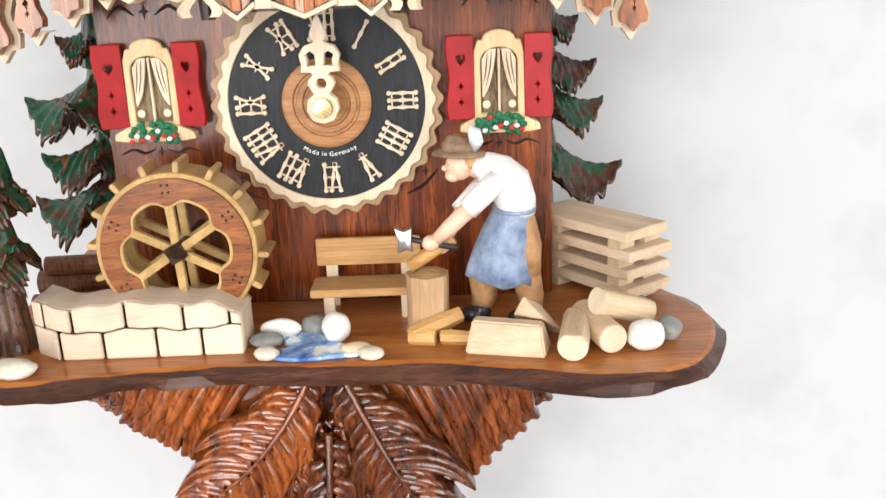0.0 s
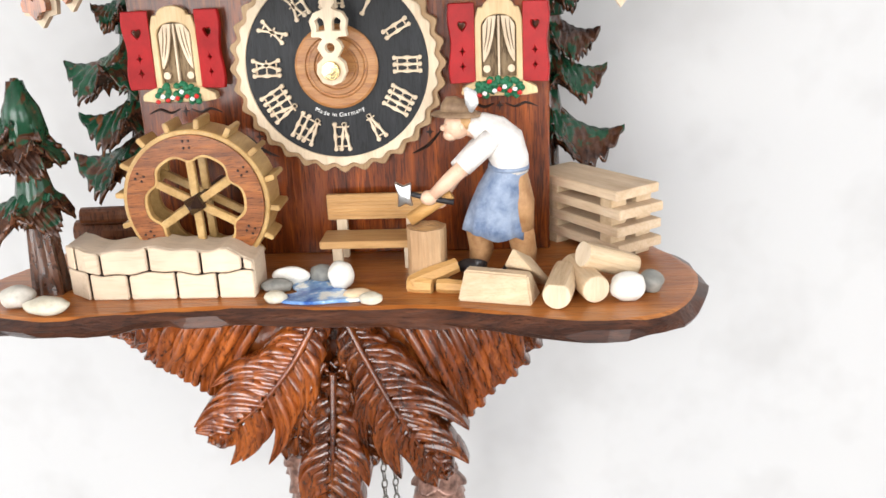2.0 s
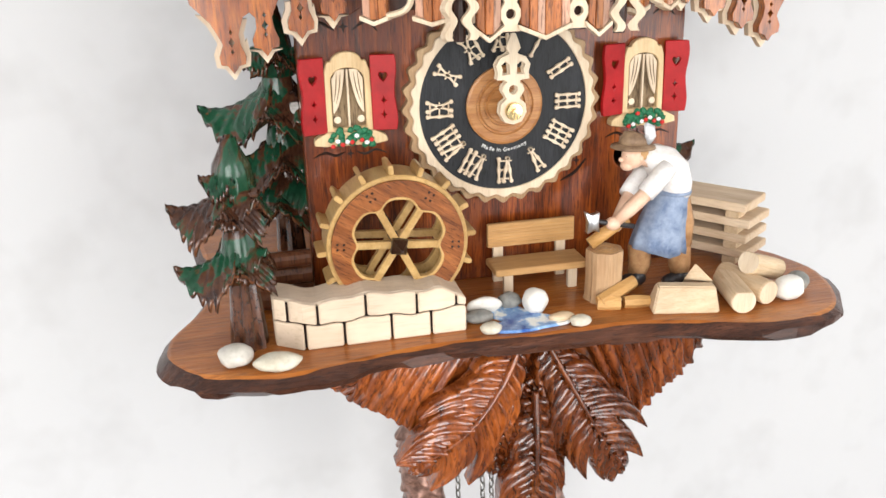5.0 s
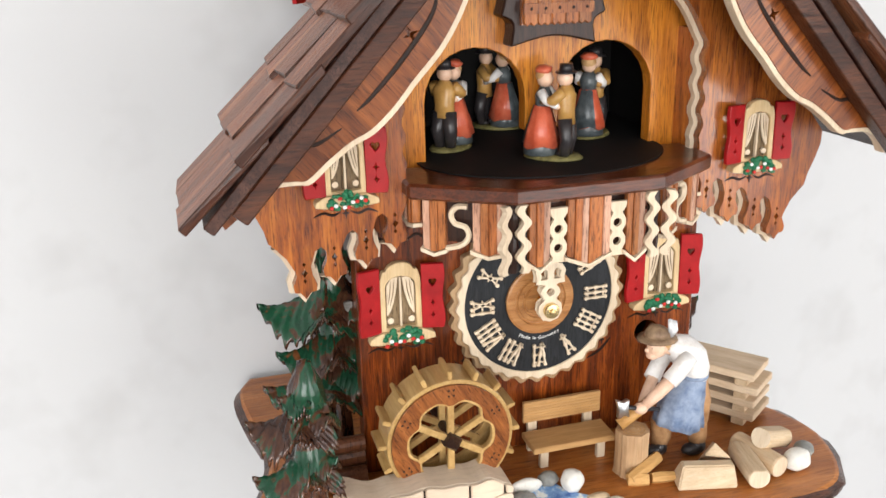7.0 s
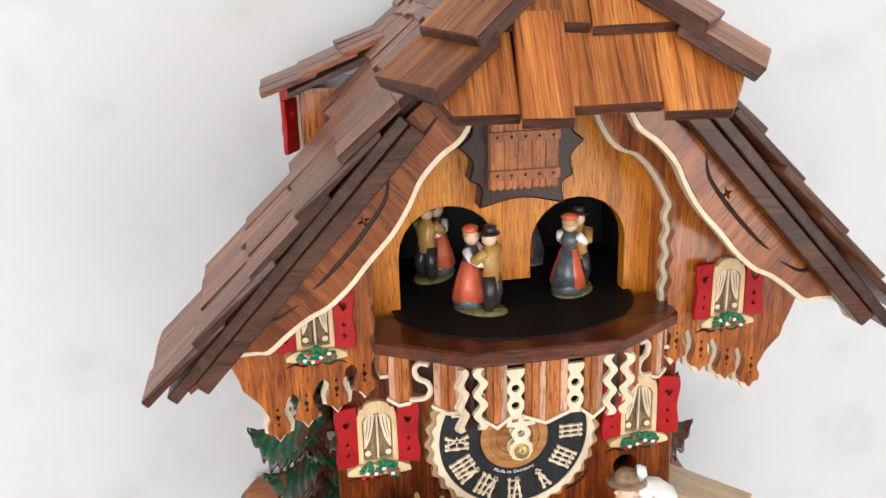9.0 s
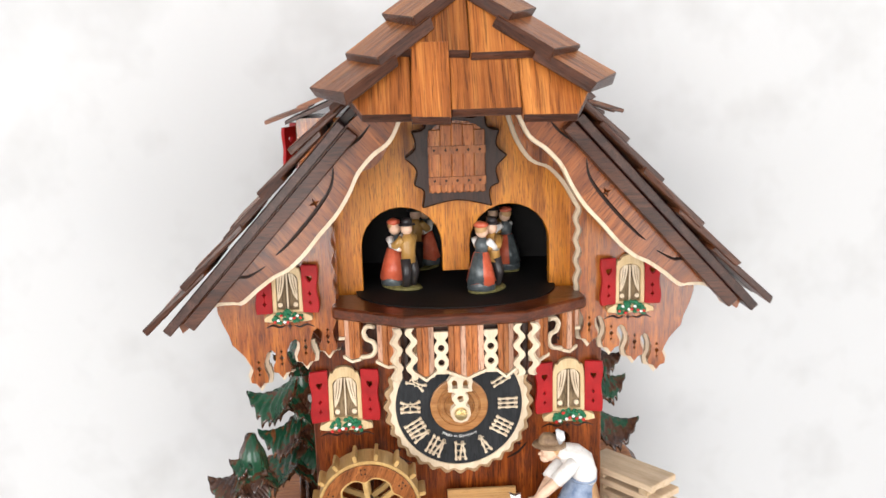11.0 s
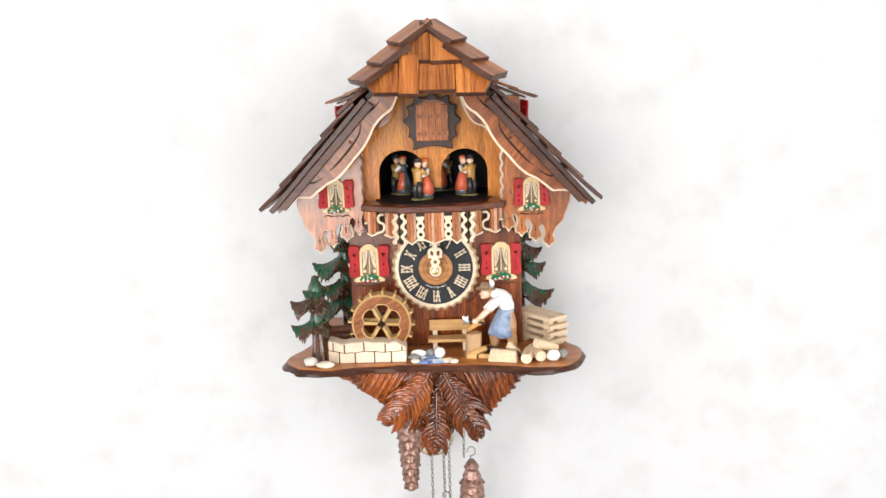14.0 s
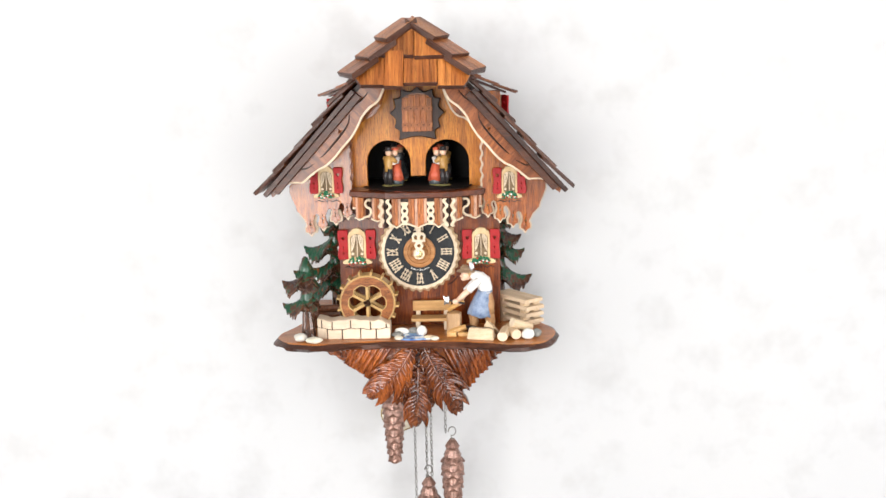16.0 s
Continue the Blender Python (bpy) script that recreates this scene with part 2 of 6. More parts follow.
M_ROOMSIDE = paint("pale_grey_plaster", (0.50, 0.495, 0.49), (0.56, 0.555, 0.55), 0.85, 3.5, relief=0.03)
M_FLOOR = wood("room_floor_wood", (0.22, 0.17, 0.13), (0.30, 0.25, 0.20), (0.38, 0.32, 0.27), axis="x", fine=30)
# painted figures
M_SKIN = paint("figure_skin_paint", (0.66, 0.42, 0.29), (0.74, 0.50, 0.36), 0.32, 200, 0.4)
M_SHIRT = paint("white_shirt_paint", (0.66, 0.62, 0.58), (0.80, 0.78, 0.76), 0.5, 130)
M_APRON = paint("blue_apron_paint", (0.10, 0.145, 0.245), (0.27, 0.33, 0.44), 0.45, 120, 0.1)
M_TAN = paint("tan_trouser_paint", (0.30, 0.15, 0.065), (0.47, 0.27, 0.13), 0.5, 150)
M_SHOE = paint("dark_shoe_paint", (0.02, 0.018, 0.02), (0.04, 0.034, 0.034), 0.32, 200, 0.4)
M_HAT = paint("brown_hat_paint", (0.13, 0.075, 0.045), (0.30, 0.20, 0.12), 0.5, 140)
M_HAIR = paint("blond_hair_paint", (0.42, 0.24, 0.10), (0.52, 0.32, 0.15), 0.6, 300)
M_FEATHER = paint("grey_feather_paint", (0.36, 0.36, 0.37), (0.72, 0.72, 0.72), 0.6, 260)
M_SKIRT = paint("red_skirt_paint", (0.50, 0.085, 0.04), (0.60, 0.14, 0.075), 0.32, 200, 0.4)
M_GREYSKIRT = paint("grey_skirt_paint", (0.045, 0.055, 0.06), (0.10, 0.115, 0.12), 0.32, 200, 0.4)
M_COAT = paint("ochre_coat_paint", (0.36, 0.19, 0.05), (0.46, 0.26, 0.08), 0.32, 200, 0.4)
M_MOSS = paint("mossy_stand_paint", (0.10, 0.09, 0.03), (0.22, 0.19, 0.07), 0.6, 300)

# ---- building helpers ----
HOME = {}


def thing(name, at, label, category, group="", kind=""):
    ob = new(name)
    ob.location = at
    ob.empty_display_size = 0.01
    HOME[ob] = Vector(at)
    return tagged(ob, label, category, group, kind)


def mesh_of(name, bm, mats, smooth=False):
    me = bpy.data.meshes.new(name)
    bmesh.ops.recalc_face_normals(bm, faces=bm.faces)
    if smooth:
        for f in bm.faces:
            f.smooth = True
    bm.to_mesh(me)
    bm.free()
    for m in mats if isinstance(mats, (list, tuple)) else [mats]:
        me.materials.append(m)
    return me


def part(name, bm, mats, parent, label="", smooth=False):
    """One mesh, given in world places, under a thing or under a part of it."""
    home = HOME[parent]
    bm.transform(Matrix.Translation(-home))
    ob = new(name, mesh_of(name, bm, mats, smooth))
    ob.parent = parent
    HOME[ob] = home
    return tagged(ob, label)


def solo(name, bm, mats, at, label, category, group="", kind="", smooth=False, turn=None):
    """A thing that is a single mesh, in world places, or with turn in its own space."""
    if turn is None:
        bm.transform(Matrix.Translation(-Vector(at)))
    ob = new(name, mesh_of(name, bm, mats, smooth))
    ob.matrix_world = Matrix.Translation(at) @ (turn or Matrix())
    HOME[ob] = Vector(at)
    return tagged(ob, label, category, group, kind)


def piece(name, me, parent, m, label=""):
    """A piece that shares its mesh with its like, at the world pose m."""
    ob = new(name, me)
    ob.parent = parent
    ob.matrix_basis = Matrix.Translation(-HOME[parent]) @ m
    HOME[ob] = HOME[parent]
    return tagged(ob, label)


def soften(bm, width, angle=50, segments=1):
    edges = [e for e in bm.edges if len(e.link_faces) == 2 and e.calc_face_angle(0) > radians(angle)]
    if edges and width:
        bmesh.ops.bevel(bm, geom=edges, offset=width, segments=segments, affect="EDGES", clamp_overlap=True)
    return bm


def box(x0, x1, y0, y1, z0, z1, bevel=0.0004, bm=None, jitter=0.0):
    b = bmesh.new()
    bmesh.ops.create_cube(b, size=1)
    for v in b.verts:
        v.co = Vector(((x0 + x1) / 2 + v.co.x * (x1 - x0), (y0 + y1) / 2 + v.co.y * (y1 - y0), (z0 + z1) / 2 + v.co.z * (z1 - z0)))
        if jitter:
            v.co += Vector((random.uniform(-1, 1), random.uniform(-1, 1), random.uniform(-1, 1))) * jitter
    if bevel:
        bmesh.ops.bevel(b, geom=b.edges[:], offset=bevel, segments=2, affect="EDGES", clamp_overlap=True)
    return add(bm, b) if bm else b


def add(bm, other, m=None, slot=None):
    """Joins another bmesh into bm."""
    if m is not None:
        other.transform(m)
    if slot is not None:
        for f in other.faces:
            f.material_index = slot
    tmp = bpy.data.meshes.new("tmp")
    other.to_mesh(tmp)
    other.free()
    bm.from_mesh(tmp)
    bpy.data.meshes.remove(tmp)
    return bm


def plate(outline, y0, y1, holes=(), bevel=0.0003):
    """A board cut to an outline in the x-z plane, from the front y0 to the back y1, with holes through it."""
    bm = bmesh.new()
    edges = []
    for loop in (outline, *holes):
        vs = [bm.verts.new((x, y0, z)) for x, z in loop]
        edges += [bm.edges.new((vs[i], vs[(i + 1) % len(vs)])) for i in range(len(vs))]
    bmesh.ops.triangle_fill(bm, use_beauty=True, use_dissolve=False, edges=edges, normal=(0, -1, 0))
    made = bmesh.ops.extrude_face_region(bm, geom=bm.faces[:])
    bmesh.ops.translate(bm, vec=(0, y1 - y0, 0), verts=[v for v in made["geom"] if isinstance(v, bmesh.types.BMVert)])
    bmesh.ops.recalc_face_normals(bm, faces=bm.faces)
    return soften(bm, bevel)


def curve(points, n=6, closed=False):
    """A smooth line through points."""
    p = [Vector(q) for q in points]
    out, k = [], len(p)
    for i in range(k if closed else k - 1):
        a, b, c, d = (p[(i - 1) % k], p[i], p[(i + 1) % k], p[(i + 2) % k]) if closed else (p[max(i - 1, 0)], p[i], p[i + 1], p[min(i + 2, k - 1)])
        for j in range(n):
            t = j / n
            out.append(0.5 * (2 * b + (c - a) * t + (2 * a - 5 * b + 4 * c - d) * t * t + (3 * b - a - 3 * c + d) * t ** 3))
    if not closed:
        out.append(p[-1])
    return [tuple(v) for v in out]


def grown(loop, d):
    """An outline pushed outwards by d."""
    p = [Vector(q) for q in loop]
    area = sum(p[i].x * p[(i + 1) % len(p)].y - p[(i + 1) % len(p)].x * p[i].y for i in range(len(p)))
    s = 1 if area > 0 else -1
    out = []
    for i in range(len(p)):
        a, b, c = p[i - 1], p[i], p[(i + 1) % len(p)]
        n1, n2 = (b - a).normalized(), (c - b).normalized()
        n = Vector((n1.y + n2.y, -n1.x - n2.x))
        if n.length < 1e-6:
            n = Vector((n1.y, -n1.x))
        n.normalize()
        k = max(0.5, n.dot(Vector((n1.y, -n1.x))))
        out.append(tuple(b + n * (s * d / k)))
    return out


def mirror(loop):
    return [(-x, z) for x, z in loop]


def circle(cx, cz, r, n=24, squash=1.0):
    return [(cx + r * math.cos(2 * math.pi * i / n), cz + r * squash * math.sin(2 * math.pi * i / n)) for i in range(n)]


def tube(points, radii, n=10, caps=True, flat=1.0):
    """A lofted round body through points; a radius, or a pair of radii, for each."""
    bm = bmesh.new()
    pts = [Vector(p) for p in points]
    rings = []
    ref = Vector((0, 1, 0))
    for i, p in enumerate(pts):
        d = (pts[min(i + 1, len(pts) - 1)] - pts[max(i - 1, 0)]).normalized()
        u = d.cross(ref)
        u = u.normalized() if u.length > 1e-4 else Vector((1, 0, 0))
        w = u.cross(d).normalized()
        ra, rb = radii[i] if isinstance(radii[i], tuple) else (radii[i], radii[i] * flat)
        rings.append([bm.verts.new(p + u * ra * math.cos(2 * math.pi * k / n) + w * rb * math.sin(2 * math.pi * k / n)) for k in range(n)])
    for a, b in zip(rings, rings[1:]):
        for k in range(n):
            bm.faces.new((a[k], a[(k + 1) % n], b[(k + 1) % n], b[k]))
    if caps:
        bm.faces.new(rings[0][::-1])
        bm.faces.new(rings[-1])
    return bm


def ball(at, r, sub=2, rough=0.0, seed=0):
    bm = bmesh.new()
    bmesh.ops.create_icosphere(bm, subdivisions=sub, radius=1)
    rx, ry, rz = r if isinstance(r, tuple) else (r, r, r)
    for v in bm.verts:
        k = 1 + rough * noise.noise(v.co * 1.7 + Vector((seed * 3.1, seed, 0)))
        v.co = Vector(at) + Vector((v.co.x * rx, v.co.y * ry, v.co.z * rz)) * k
    return bm


def lathe(profile, at, axis="y", n=32):
    """A turned body: pairs of radius and distance along the axis."""
    bm = bmesh.new()
    rings = []
    for r, h in profile:
        ring = []
        for k in range(n):
            c, s = max(r, 1e-5) * math.cos(2 * math.pi * k / n), max(r, 1e-5) * math.sin(2 * math.pi * k / n)
            ring.append(bm.verts.new(Vector(at) + (Vector((c, h, s)) if axis == "y" else Vector((c, s, h)))))
        rings.append(ring)
    for a, b in zip(rings, rings[1:]):
        for k in range(n):
            bm.faces.new((a[k], a[(k + 1) % n], b[(k + 1) % n], b[k]))
    bm.faces.new(rings[0])
    bm.faces.new(rings[-1])
    return bm


def line(points, r, y, n=5):
    """A thin carved line on a board, tapering to its ends."""
    pts = curve(points, 5)
    k = len(pts) - 1
    return tube([(x, y, z) for x, z in pts], [(r * (0.25 + 0.75 * math.sin(math.pi * i / k)),) * 2 for i in range(k + 1)], n)


# ---- the room ----
WALL_Y = 0.141


def room():
    tagged(solo("wall_north", box(-2.1, 2.1, WALL_Y, WALL_Y + 0.1, -1.5, 1.5, 0), M_ROOMWALL, (0, WALL_Y, -1.5), "white plastered room wall with faint smudges", "wall"), kind="structure")
    holes = [[(-1.5, -0.35), (-0.2, -0.35), (-0.2, 1.35), (-1.5, 1.35)], [(0.65, -0.65), (1.75, -0.65), (1.75, 1.45), (0.65, 1.45)]]
    bm = plate([(-2.1, -1.5), (2.1, -1.5), (2.1, 1.5), (-2.1, 1.5)], -2.3, -2.4, holes, 0)
    tagged(solo("wall_south", bm, M_ROOMSIDE, (0, -2.35, -1.5), "pale grey plastered wall with two window openings", "wall"), kind="structure")
    for name, x, s in (("wall_east", 2.0, 1), ("wall_west", -2.0, -1)):
        y0 = -1.4 if s > 0 else -1.5
        bm = plate([(-2.4, -1.5), (WALL_Y + 0.1, -1.5), (WALL_Y + 0.1, 1.5), (-2.4, 1.5)], 0, -0.1, [[(y0, -0.2), (y0 + 1.3, -0.2), (y0 + 1.3, 1.1), (y0, 1.1)]], 0)
        bm.transform(Matrix.Translation((x, 0, 0)) @ pose(0, 0, 0, 0, 0, 90) @ Matrix.Diagonal((1, s, 1, 1)))
        tagged(solo(name, bm, M_ROOMSIDE, (x, -1, -1.5), "pale grey plastered wall with a window opening", "wall"), kind="structure")
    tagged(solo("floor", box(-2.1, 2.1, -2.4, WALL_Y + 0.1, -1.6, -1.5, 0), M_FLOOR, (0, -1, -1.6), "brown wooden room floor", "floor"), kind="structure")
    tagged(solo("ceiling", box(-2.1, 2.1, -2.4, WALL_Y + 0.1, 1.5, 1.6, 0), M_ROOMSIDE, (0, -1, 1.5), "pale grey plastered ceiling", "ceiling"), kind="structure")


room()

# ---- the clock house ----
FACE = 0.006      # front of the lower house wall
clock = thing("cuckoo_clock", (0, 0.06, 0), "carved wooden chalet cuckoo clock hanging on the white wall", "cuckoo clock")


def arch(cx, half, spring, rise, n=12):
    return [(cx + half * math.cos(math.pi * i / n), spring + rise * math.sin(math.pi * i / n)) for i in range(n + 1)]


def house():
    hole = circle(0.064, 0.056, 0.0065, 20)
    part("house_front", plate([(-0.0905, 0), (0.0905, 0), (0.0905, 0.16), (-0.0905, 0.16)], FACE, FACE + 0.012, [hole], 0.0006), M_BODY, clock, "reddish stained lower house front")
    bm = bmesh.new()
    for s in (-1, 1):
        box(s * 0.079 - 0.003, s * 0.079 + 0.003, FACE + 0.012, 0.137, 0, 0.17, 0.0004, bm)
    box(-0.076, 0.076, 0.131, 0.137, 0, 0.245, 0.0004, bm)
    part("house_case", bm, M_DARKV, clock, "dark wooden case behind the front")
    part("side_latch", box(-0.0945, -0.0905, 0.0185, 0.0215, 0.078, 0.090, 0.0005), M_CHAIN, clock, "small dark metal side latch")
    part("inner_board", box(-0.075, 0.075, FACE + 0.03, FACE + 0.033, 0.001, 0.15, 0), M_INSIDE, clock)
    # upper front with the two joined arches
    left = [(-0.0555, 0.152)] + [(x, z) for x, z in reversed(arch(-0.0315, 0.0240, 0.187, 0.0235))] + [(-0.0075, 0.171)]
    right = [(0.0090, 0.171)] + [(x, z) for x, z in reversed(arch(0.0330, 0.0240, 0.187, 0.0235))] + [(0.0570, 0.152)]
    gable = [(-0.078, 0.150), (-0.0555, 0.150)] + left + right + [(0.0570, 0.150), (0.078, 0.150), (0.084, 0.225), (0.0, 0.318), (-0.084, 0.225)]
    part("upper_front", plate(gable, 0.002, 0.010, (), 0.0004), M_HONEY, clock, "honey-coloured upper front with two arches")
    # black stage behind the arches
    st = part("stage_back", box(-0.075, 0.075, 0.078, 0.080, 0.150, 0.235, 0), M_INSIDE, clock, "black back of the dancing stage")
    for s in (-1, 1):
        part("stage_side", box(s * 0.0745 - 0.001, s * 0.0745 + 0.001, 0.0105, 0.078, 0.150, 0.235, 0), M_INSIDE, st)
    part("stage_top", box(-0.075, 0.075, 0.0105, 0.080, 0.2355, 0.237, 0), M_INSIDE, st)


def wing_outline(s):
    tongues = [(0.0765, 0.1285), (0.0897, 0.1225), (0.1038, 0.1165), (0.1172, 0.1105)]
    inner = curve([(0.0310, 0.2660), (0.0360, 0.2510), (0.0440, 0.2390), (0.0540, 0.2345), (0.0630, 0.2250), (0.0700, 0.2130)], 4)
    p = inner + [(0.0712 + 0.0010 * math.sin(z * 520), z) for z in [0.2100 - i * 0.0022 for i in range(22)]] + [(0.0708, 0.150)]
    for i, (x, z) in enumerate(tongues):
        p += [(x - 0.0030, z + 0.0150), (x - 0.0034, z + 0.0110), (x - 0.0052, z + 0.0066), (x - 0.0048, z + 0.0036), (x - 0.0022, z + 0.0030), (x, z),
              (x + 0.0022, z + 0.0030), (x + 0.0048, z + 0.0036), (x + 0.0052, z + 0.0066), (x + 0.0034, z + 0.0110)]
        if i < 3:
            p += [(x + 0.0034, z + 0.0150), (x + 0.0056, z + 0.0172), (x + 0.0082, z + 0.0155)]
    p += [(0.1212, 0.1235), (0.1245, 0.1300), (0.1285, 0.1345), (0.1315, 0.1375), (0.1328, 0.1430), (0.1362, 0.1510), (0.1385, 0.1580), (0.1385, 0.1640), (0.1130, 0.1960), (0.0600, 0.2540), (0.0345, 0.2780)]
    return [(s * x, z) for x, z in p]


def wings():
    for s in (-1, 1):
        loop = wing_outline(s)
        cuts = []
        for x, z in [(0.0765, 0.1285), (0.0897, 0.1225), (0.1038, 0.1165), (0.1172, 0.1105)]:
            for dz, r in ((0.0085, 0.0008), (0.0120, 0.0014), (0.0160, 0.0008)):
                cuts.append([(s * x + a * r, z + dz + b * r * 1.5) for a, b in ((1, 0), (0.35, 0.45), (0, 1), (-0.35, 0.45), (-1, 0), (-0.35, -0.45), (0, -1), (0.35, -0.45))])
        w = part("wing_panel", plate(loop, -0.0215, -0.0165, cuts, 0.0003), M_WING, clock, "stained side panel with hanging tongues")
        part("pale_backing", plate(grown(loop, 0.0020), -0.0163, -0.0125, (), 0.0002), M_CREAM, w, "pale edging of the side panel")
        part("panel_return", box(s * 0.0735 - 0.0035, s * 0.0735 + 0.0035, -0.0122, 0.0060, 0.152, 0.215, 0.0003), M_WING, w)
        part("panel_support", box(s * 0.105 - 0.030, s * 0.105 + 0.030, -0.0122, 0.0050, 0.146, 0.180, 0.0003), M_DARKV, w)


def barge():
    for s in (-1, 1):
        inner = curve([(0.1430, 0.1625), (0.1390, 0.1690), (0.1320, 0.1730), (0.1230, 0.1735), (0.1180, 0.1735), (0.1100, 0.1800), (0.1010, 0.1865), (0.0930, 0.1905), (0.0840, 0.1985), (0.0760, 0.2080), (0.0660, 0.2190), (0.0590, 0.2300), (0.0540, 0.2400), (0.0460, 0.2490), (0.0370, 0.2560), (0.0310, 0.2680)], 4)
        outer = [(0.0400, 0.2800), (0.0590, 0.2630), (0.1515, 0.1620), (0.1495, 0.1575)]
        loop = [(s * x, z) for x, z in inner + outer]
        star = [(s * 0.0765 + r * math.cos(a), 0.2245 + r * math.sin(a)) for a, r in ((math.pi * i / 4 + 0.4, 0.0030 if i % 2 == 0 else 0.0010) for i in range(8))]
        b = part("bargeboard", plate(loop, -0.0600, -0.0545, [star], 0.0004), M_BARGE_TURNED if s < 0 else M_BARGE, clock, "wavy carved bargeboard under the roof edge")
        edge = [(s * x, z) for x, z in inner]
        low = [(x - s * 0.0014, z - 0.0018) for x, z in edge]
        part("pale_edging", plate(edge + low[::-1], -0.0596, -0.0540, (), 0.0002), M_CREAM, b, "pale wavy edging")
        bm = line([(s * x, z) for x, z in [(0.066, 0.243), (0.068, 0.232), (0.079, 0.217), (0.092, 0.203), (0.098, 0.198)]], 0.0011, -0.0600)
        add(bm, line([(s * x, z) for x, z in [(0.104, 0.192), (0.113, 0.187), (0.119, 0.1865), (0.126, 0.1800)]], 0.0009, -0.0600))
        add(bm, line([(s * x, z) for x, z in [(0.046, 0.264), (0.052, 0.257), (0.060, 0.251)]], 0.0008, -0.0600))
        part("carved_line", bm, M_BLACK, b)


def shutter(w, h, s):
    """A red shutter hinged at its inner edge, with a heart and two small cut-outs."""
    n = 10
    outer = [(s * (w + 0.0006 * math.sin(i / n * math.pi * 3)), -h / 2 + h * i / n) for i in range(n + 1)]
    heart = [(s * w * 0.5 + 0.0019 * a, h * 0.22 + 0.0019 * b) for a, b in ((0, -1.2), (0.7, -0.4), (1, 0.3), (0.75, 0.85), (0.3, 0.85), (0, 0.45), (-0.3, 0.85), (-0.75, 0.85), (-1, 0.3), (-0.7, -0.4))]
    gem = [[(s * w * 0.5 + 0.0011 * a, h * q + 0.0015 * b) for a, b in ((1, 0), (0.3, 0.3), (0, 1), (-0.3, 0.3), (-1, 0), (-0.3, -0.3), (0, -1), (0.3, -0.3))] for q in (-0.10, -0.29)]
    return plate([(0, -h / 2)] + outer + [(0, h / 2)], -0.0012, 0.0012, [heart] + gem, 0.0003)


def window(cx, cz, y, k, ang_l, ang_r):
    """A pale arched window with curtains, red shutters and a flower box; cz is its sill."""
    w, h = 0.0095 * k, 0.036 * k
    opening = [(cx - w * 0.78, cz + 0.0045 * k), (cx + w * 0.78, cz + 0.0045 * k)] + arch(cx, w * 0.78, cz + h * 0.70, h * 0.15, 8)
    frame_loop = [(cx - w * 1.12, cz), (cx + w * 1.12, cz), (cx + w * 1.05, cz + h * 0.80), (cx + w * 0.9, cz + h * 0.93)] + [(cx + w * 0.7 * math.cos(a), cz + h * 0.93 + h * 0.11 * math.sin(a)) for a in [math.pi * i / 8 for i in range(9)]] + [(cx - w * 0.9, cz + h * 0.93), (cx - w * 1.05, cz + h * 0.80)]
    win = part("window", plate(frame_loop, y - 0.0040, y - 0.0002, [opening], 0.0004), M_FRAME, clock, "pale arched window with red shutters and flowers")
    part("back_board", plate([(cx - w * 0.8, cz + 0.003), (cx + w * 0.8, cz + 0.003), (cx + w * 0.8, cz + h * 0.88), (cx - w * 0.8, cz + h * 0.88)], y - 0.0009, y - 0.0003, (), 0), M_BACKING, win)
    part("mullion", box(cx - 0.00045, cx + 0.00045, y - 0.0034, y - 0.0016, cz + 0.0045 * k, cz + h * 0.83, 0.0001), M_CREAM, win)
    for s in (-1, 1):
        side = curve([(s * w * 0.10, h * 0.83), (s * w * 0.22, h * 0.62), (s * w * 0.42, h * 0.42), (s * w * 0.66, h * 0.30)], 5)
        loop = [(cx + a, cz + b) for a, b in side] + [(cx + s * w * 0.72, cz + h * 0.30), (cx + s * w * 0.72, cz + h * 0.72), (cx + s * w * 0.45, cz + h * 0.83)]
        bm = plate(loop, y - 0.0032, y - 0.0020, (), 0.0002)
        add(bm, lathe([(0.0016 * k, 0), (0.0016 * k, 0.0012)], (cx + s * w * 0.55, y - 0.0032, cz + h * 0.22), "y", 12))
        ct = part("curtain", bm, M_CREAM, win, "pale draped curtain")
        fold = line([(cx + s * w * 0.30, cz + h * 0.80), (cx + s * w * 0.38, cz + h * 0.62), (cx + s * w * 0.56, cz + h * 0.42)], 0.00028 * k, y - 0.0032)
        add(fold, line([(cx + s * w * 0.48, cz + h * 0.80), (cx + s * w * 0.54, cz + h * 0.62), (cx + s * w * 0.66, cz + h * 0.44)], 0.00028 * k, y - 0.0032))
        part("fold", fold, M_BACKING, ct)
        bm = shutter(0.0108 * k, 0.033 * k, s)
        bm.transform(Matrix.Translation((cx + s * w * 1.08, y - 0.0035, cz + h * 0.53)) @ pose(0, 0, 0, 0, 0, -s * (ang_l if s < 0 else ang_r)))
        part("shutter", bm, M_RED, win, "red shutter with heart cut-out")
    sill = [(cx - w * 1.68, cz + 0.0002), (cx - w * 1.72, cz - 0.0024 * k), (cx - w * 1.2, cz - 0.0032 * k), (cx + w * 1.2, cz - 0.0032 * k), (cx + w * 1.72, cz - 0.0024 * k), (cx + w * 1.68, cz + 0.0002), (cx + w * 1.5, cz + 0.0012 * k), (cx + w * 1.1, cz + 0.0030 * k), (cx - w * 1.1, cz + 0.0030 * k), (cx - w * 1.5, cz + 0.0012 * k)]
    part("window_sill", plate(sill, y - 0.0062, y - 0.0002, (), 0.0004), M_FRAME, win)
    bm = bmesh.new()
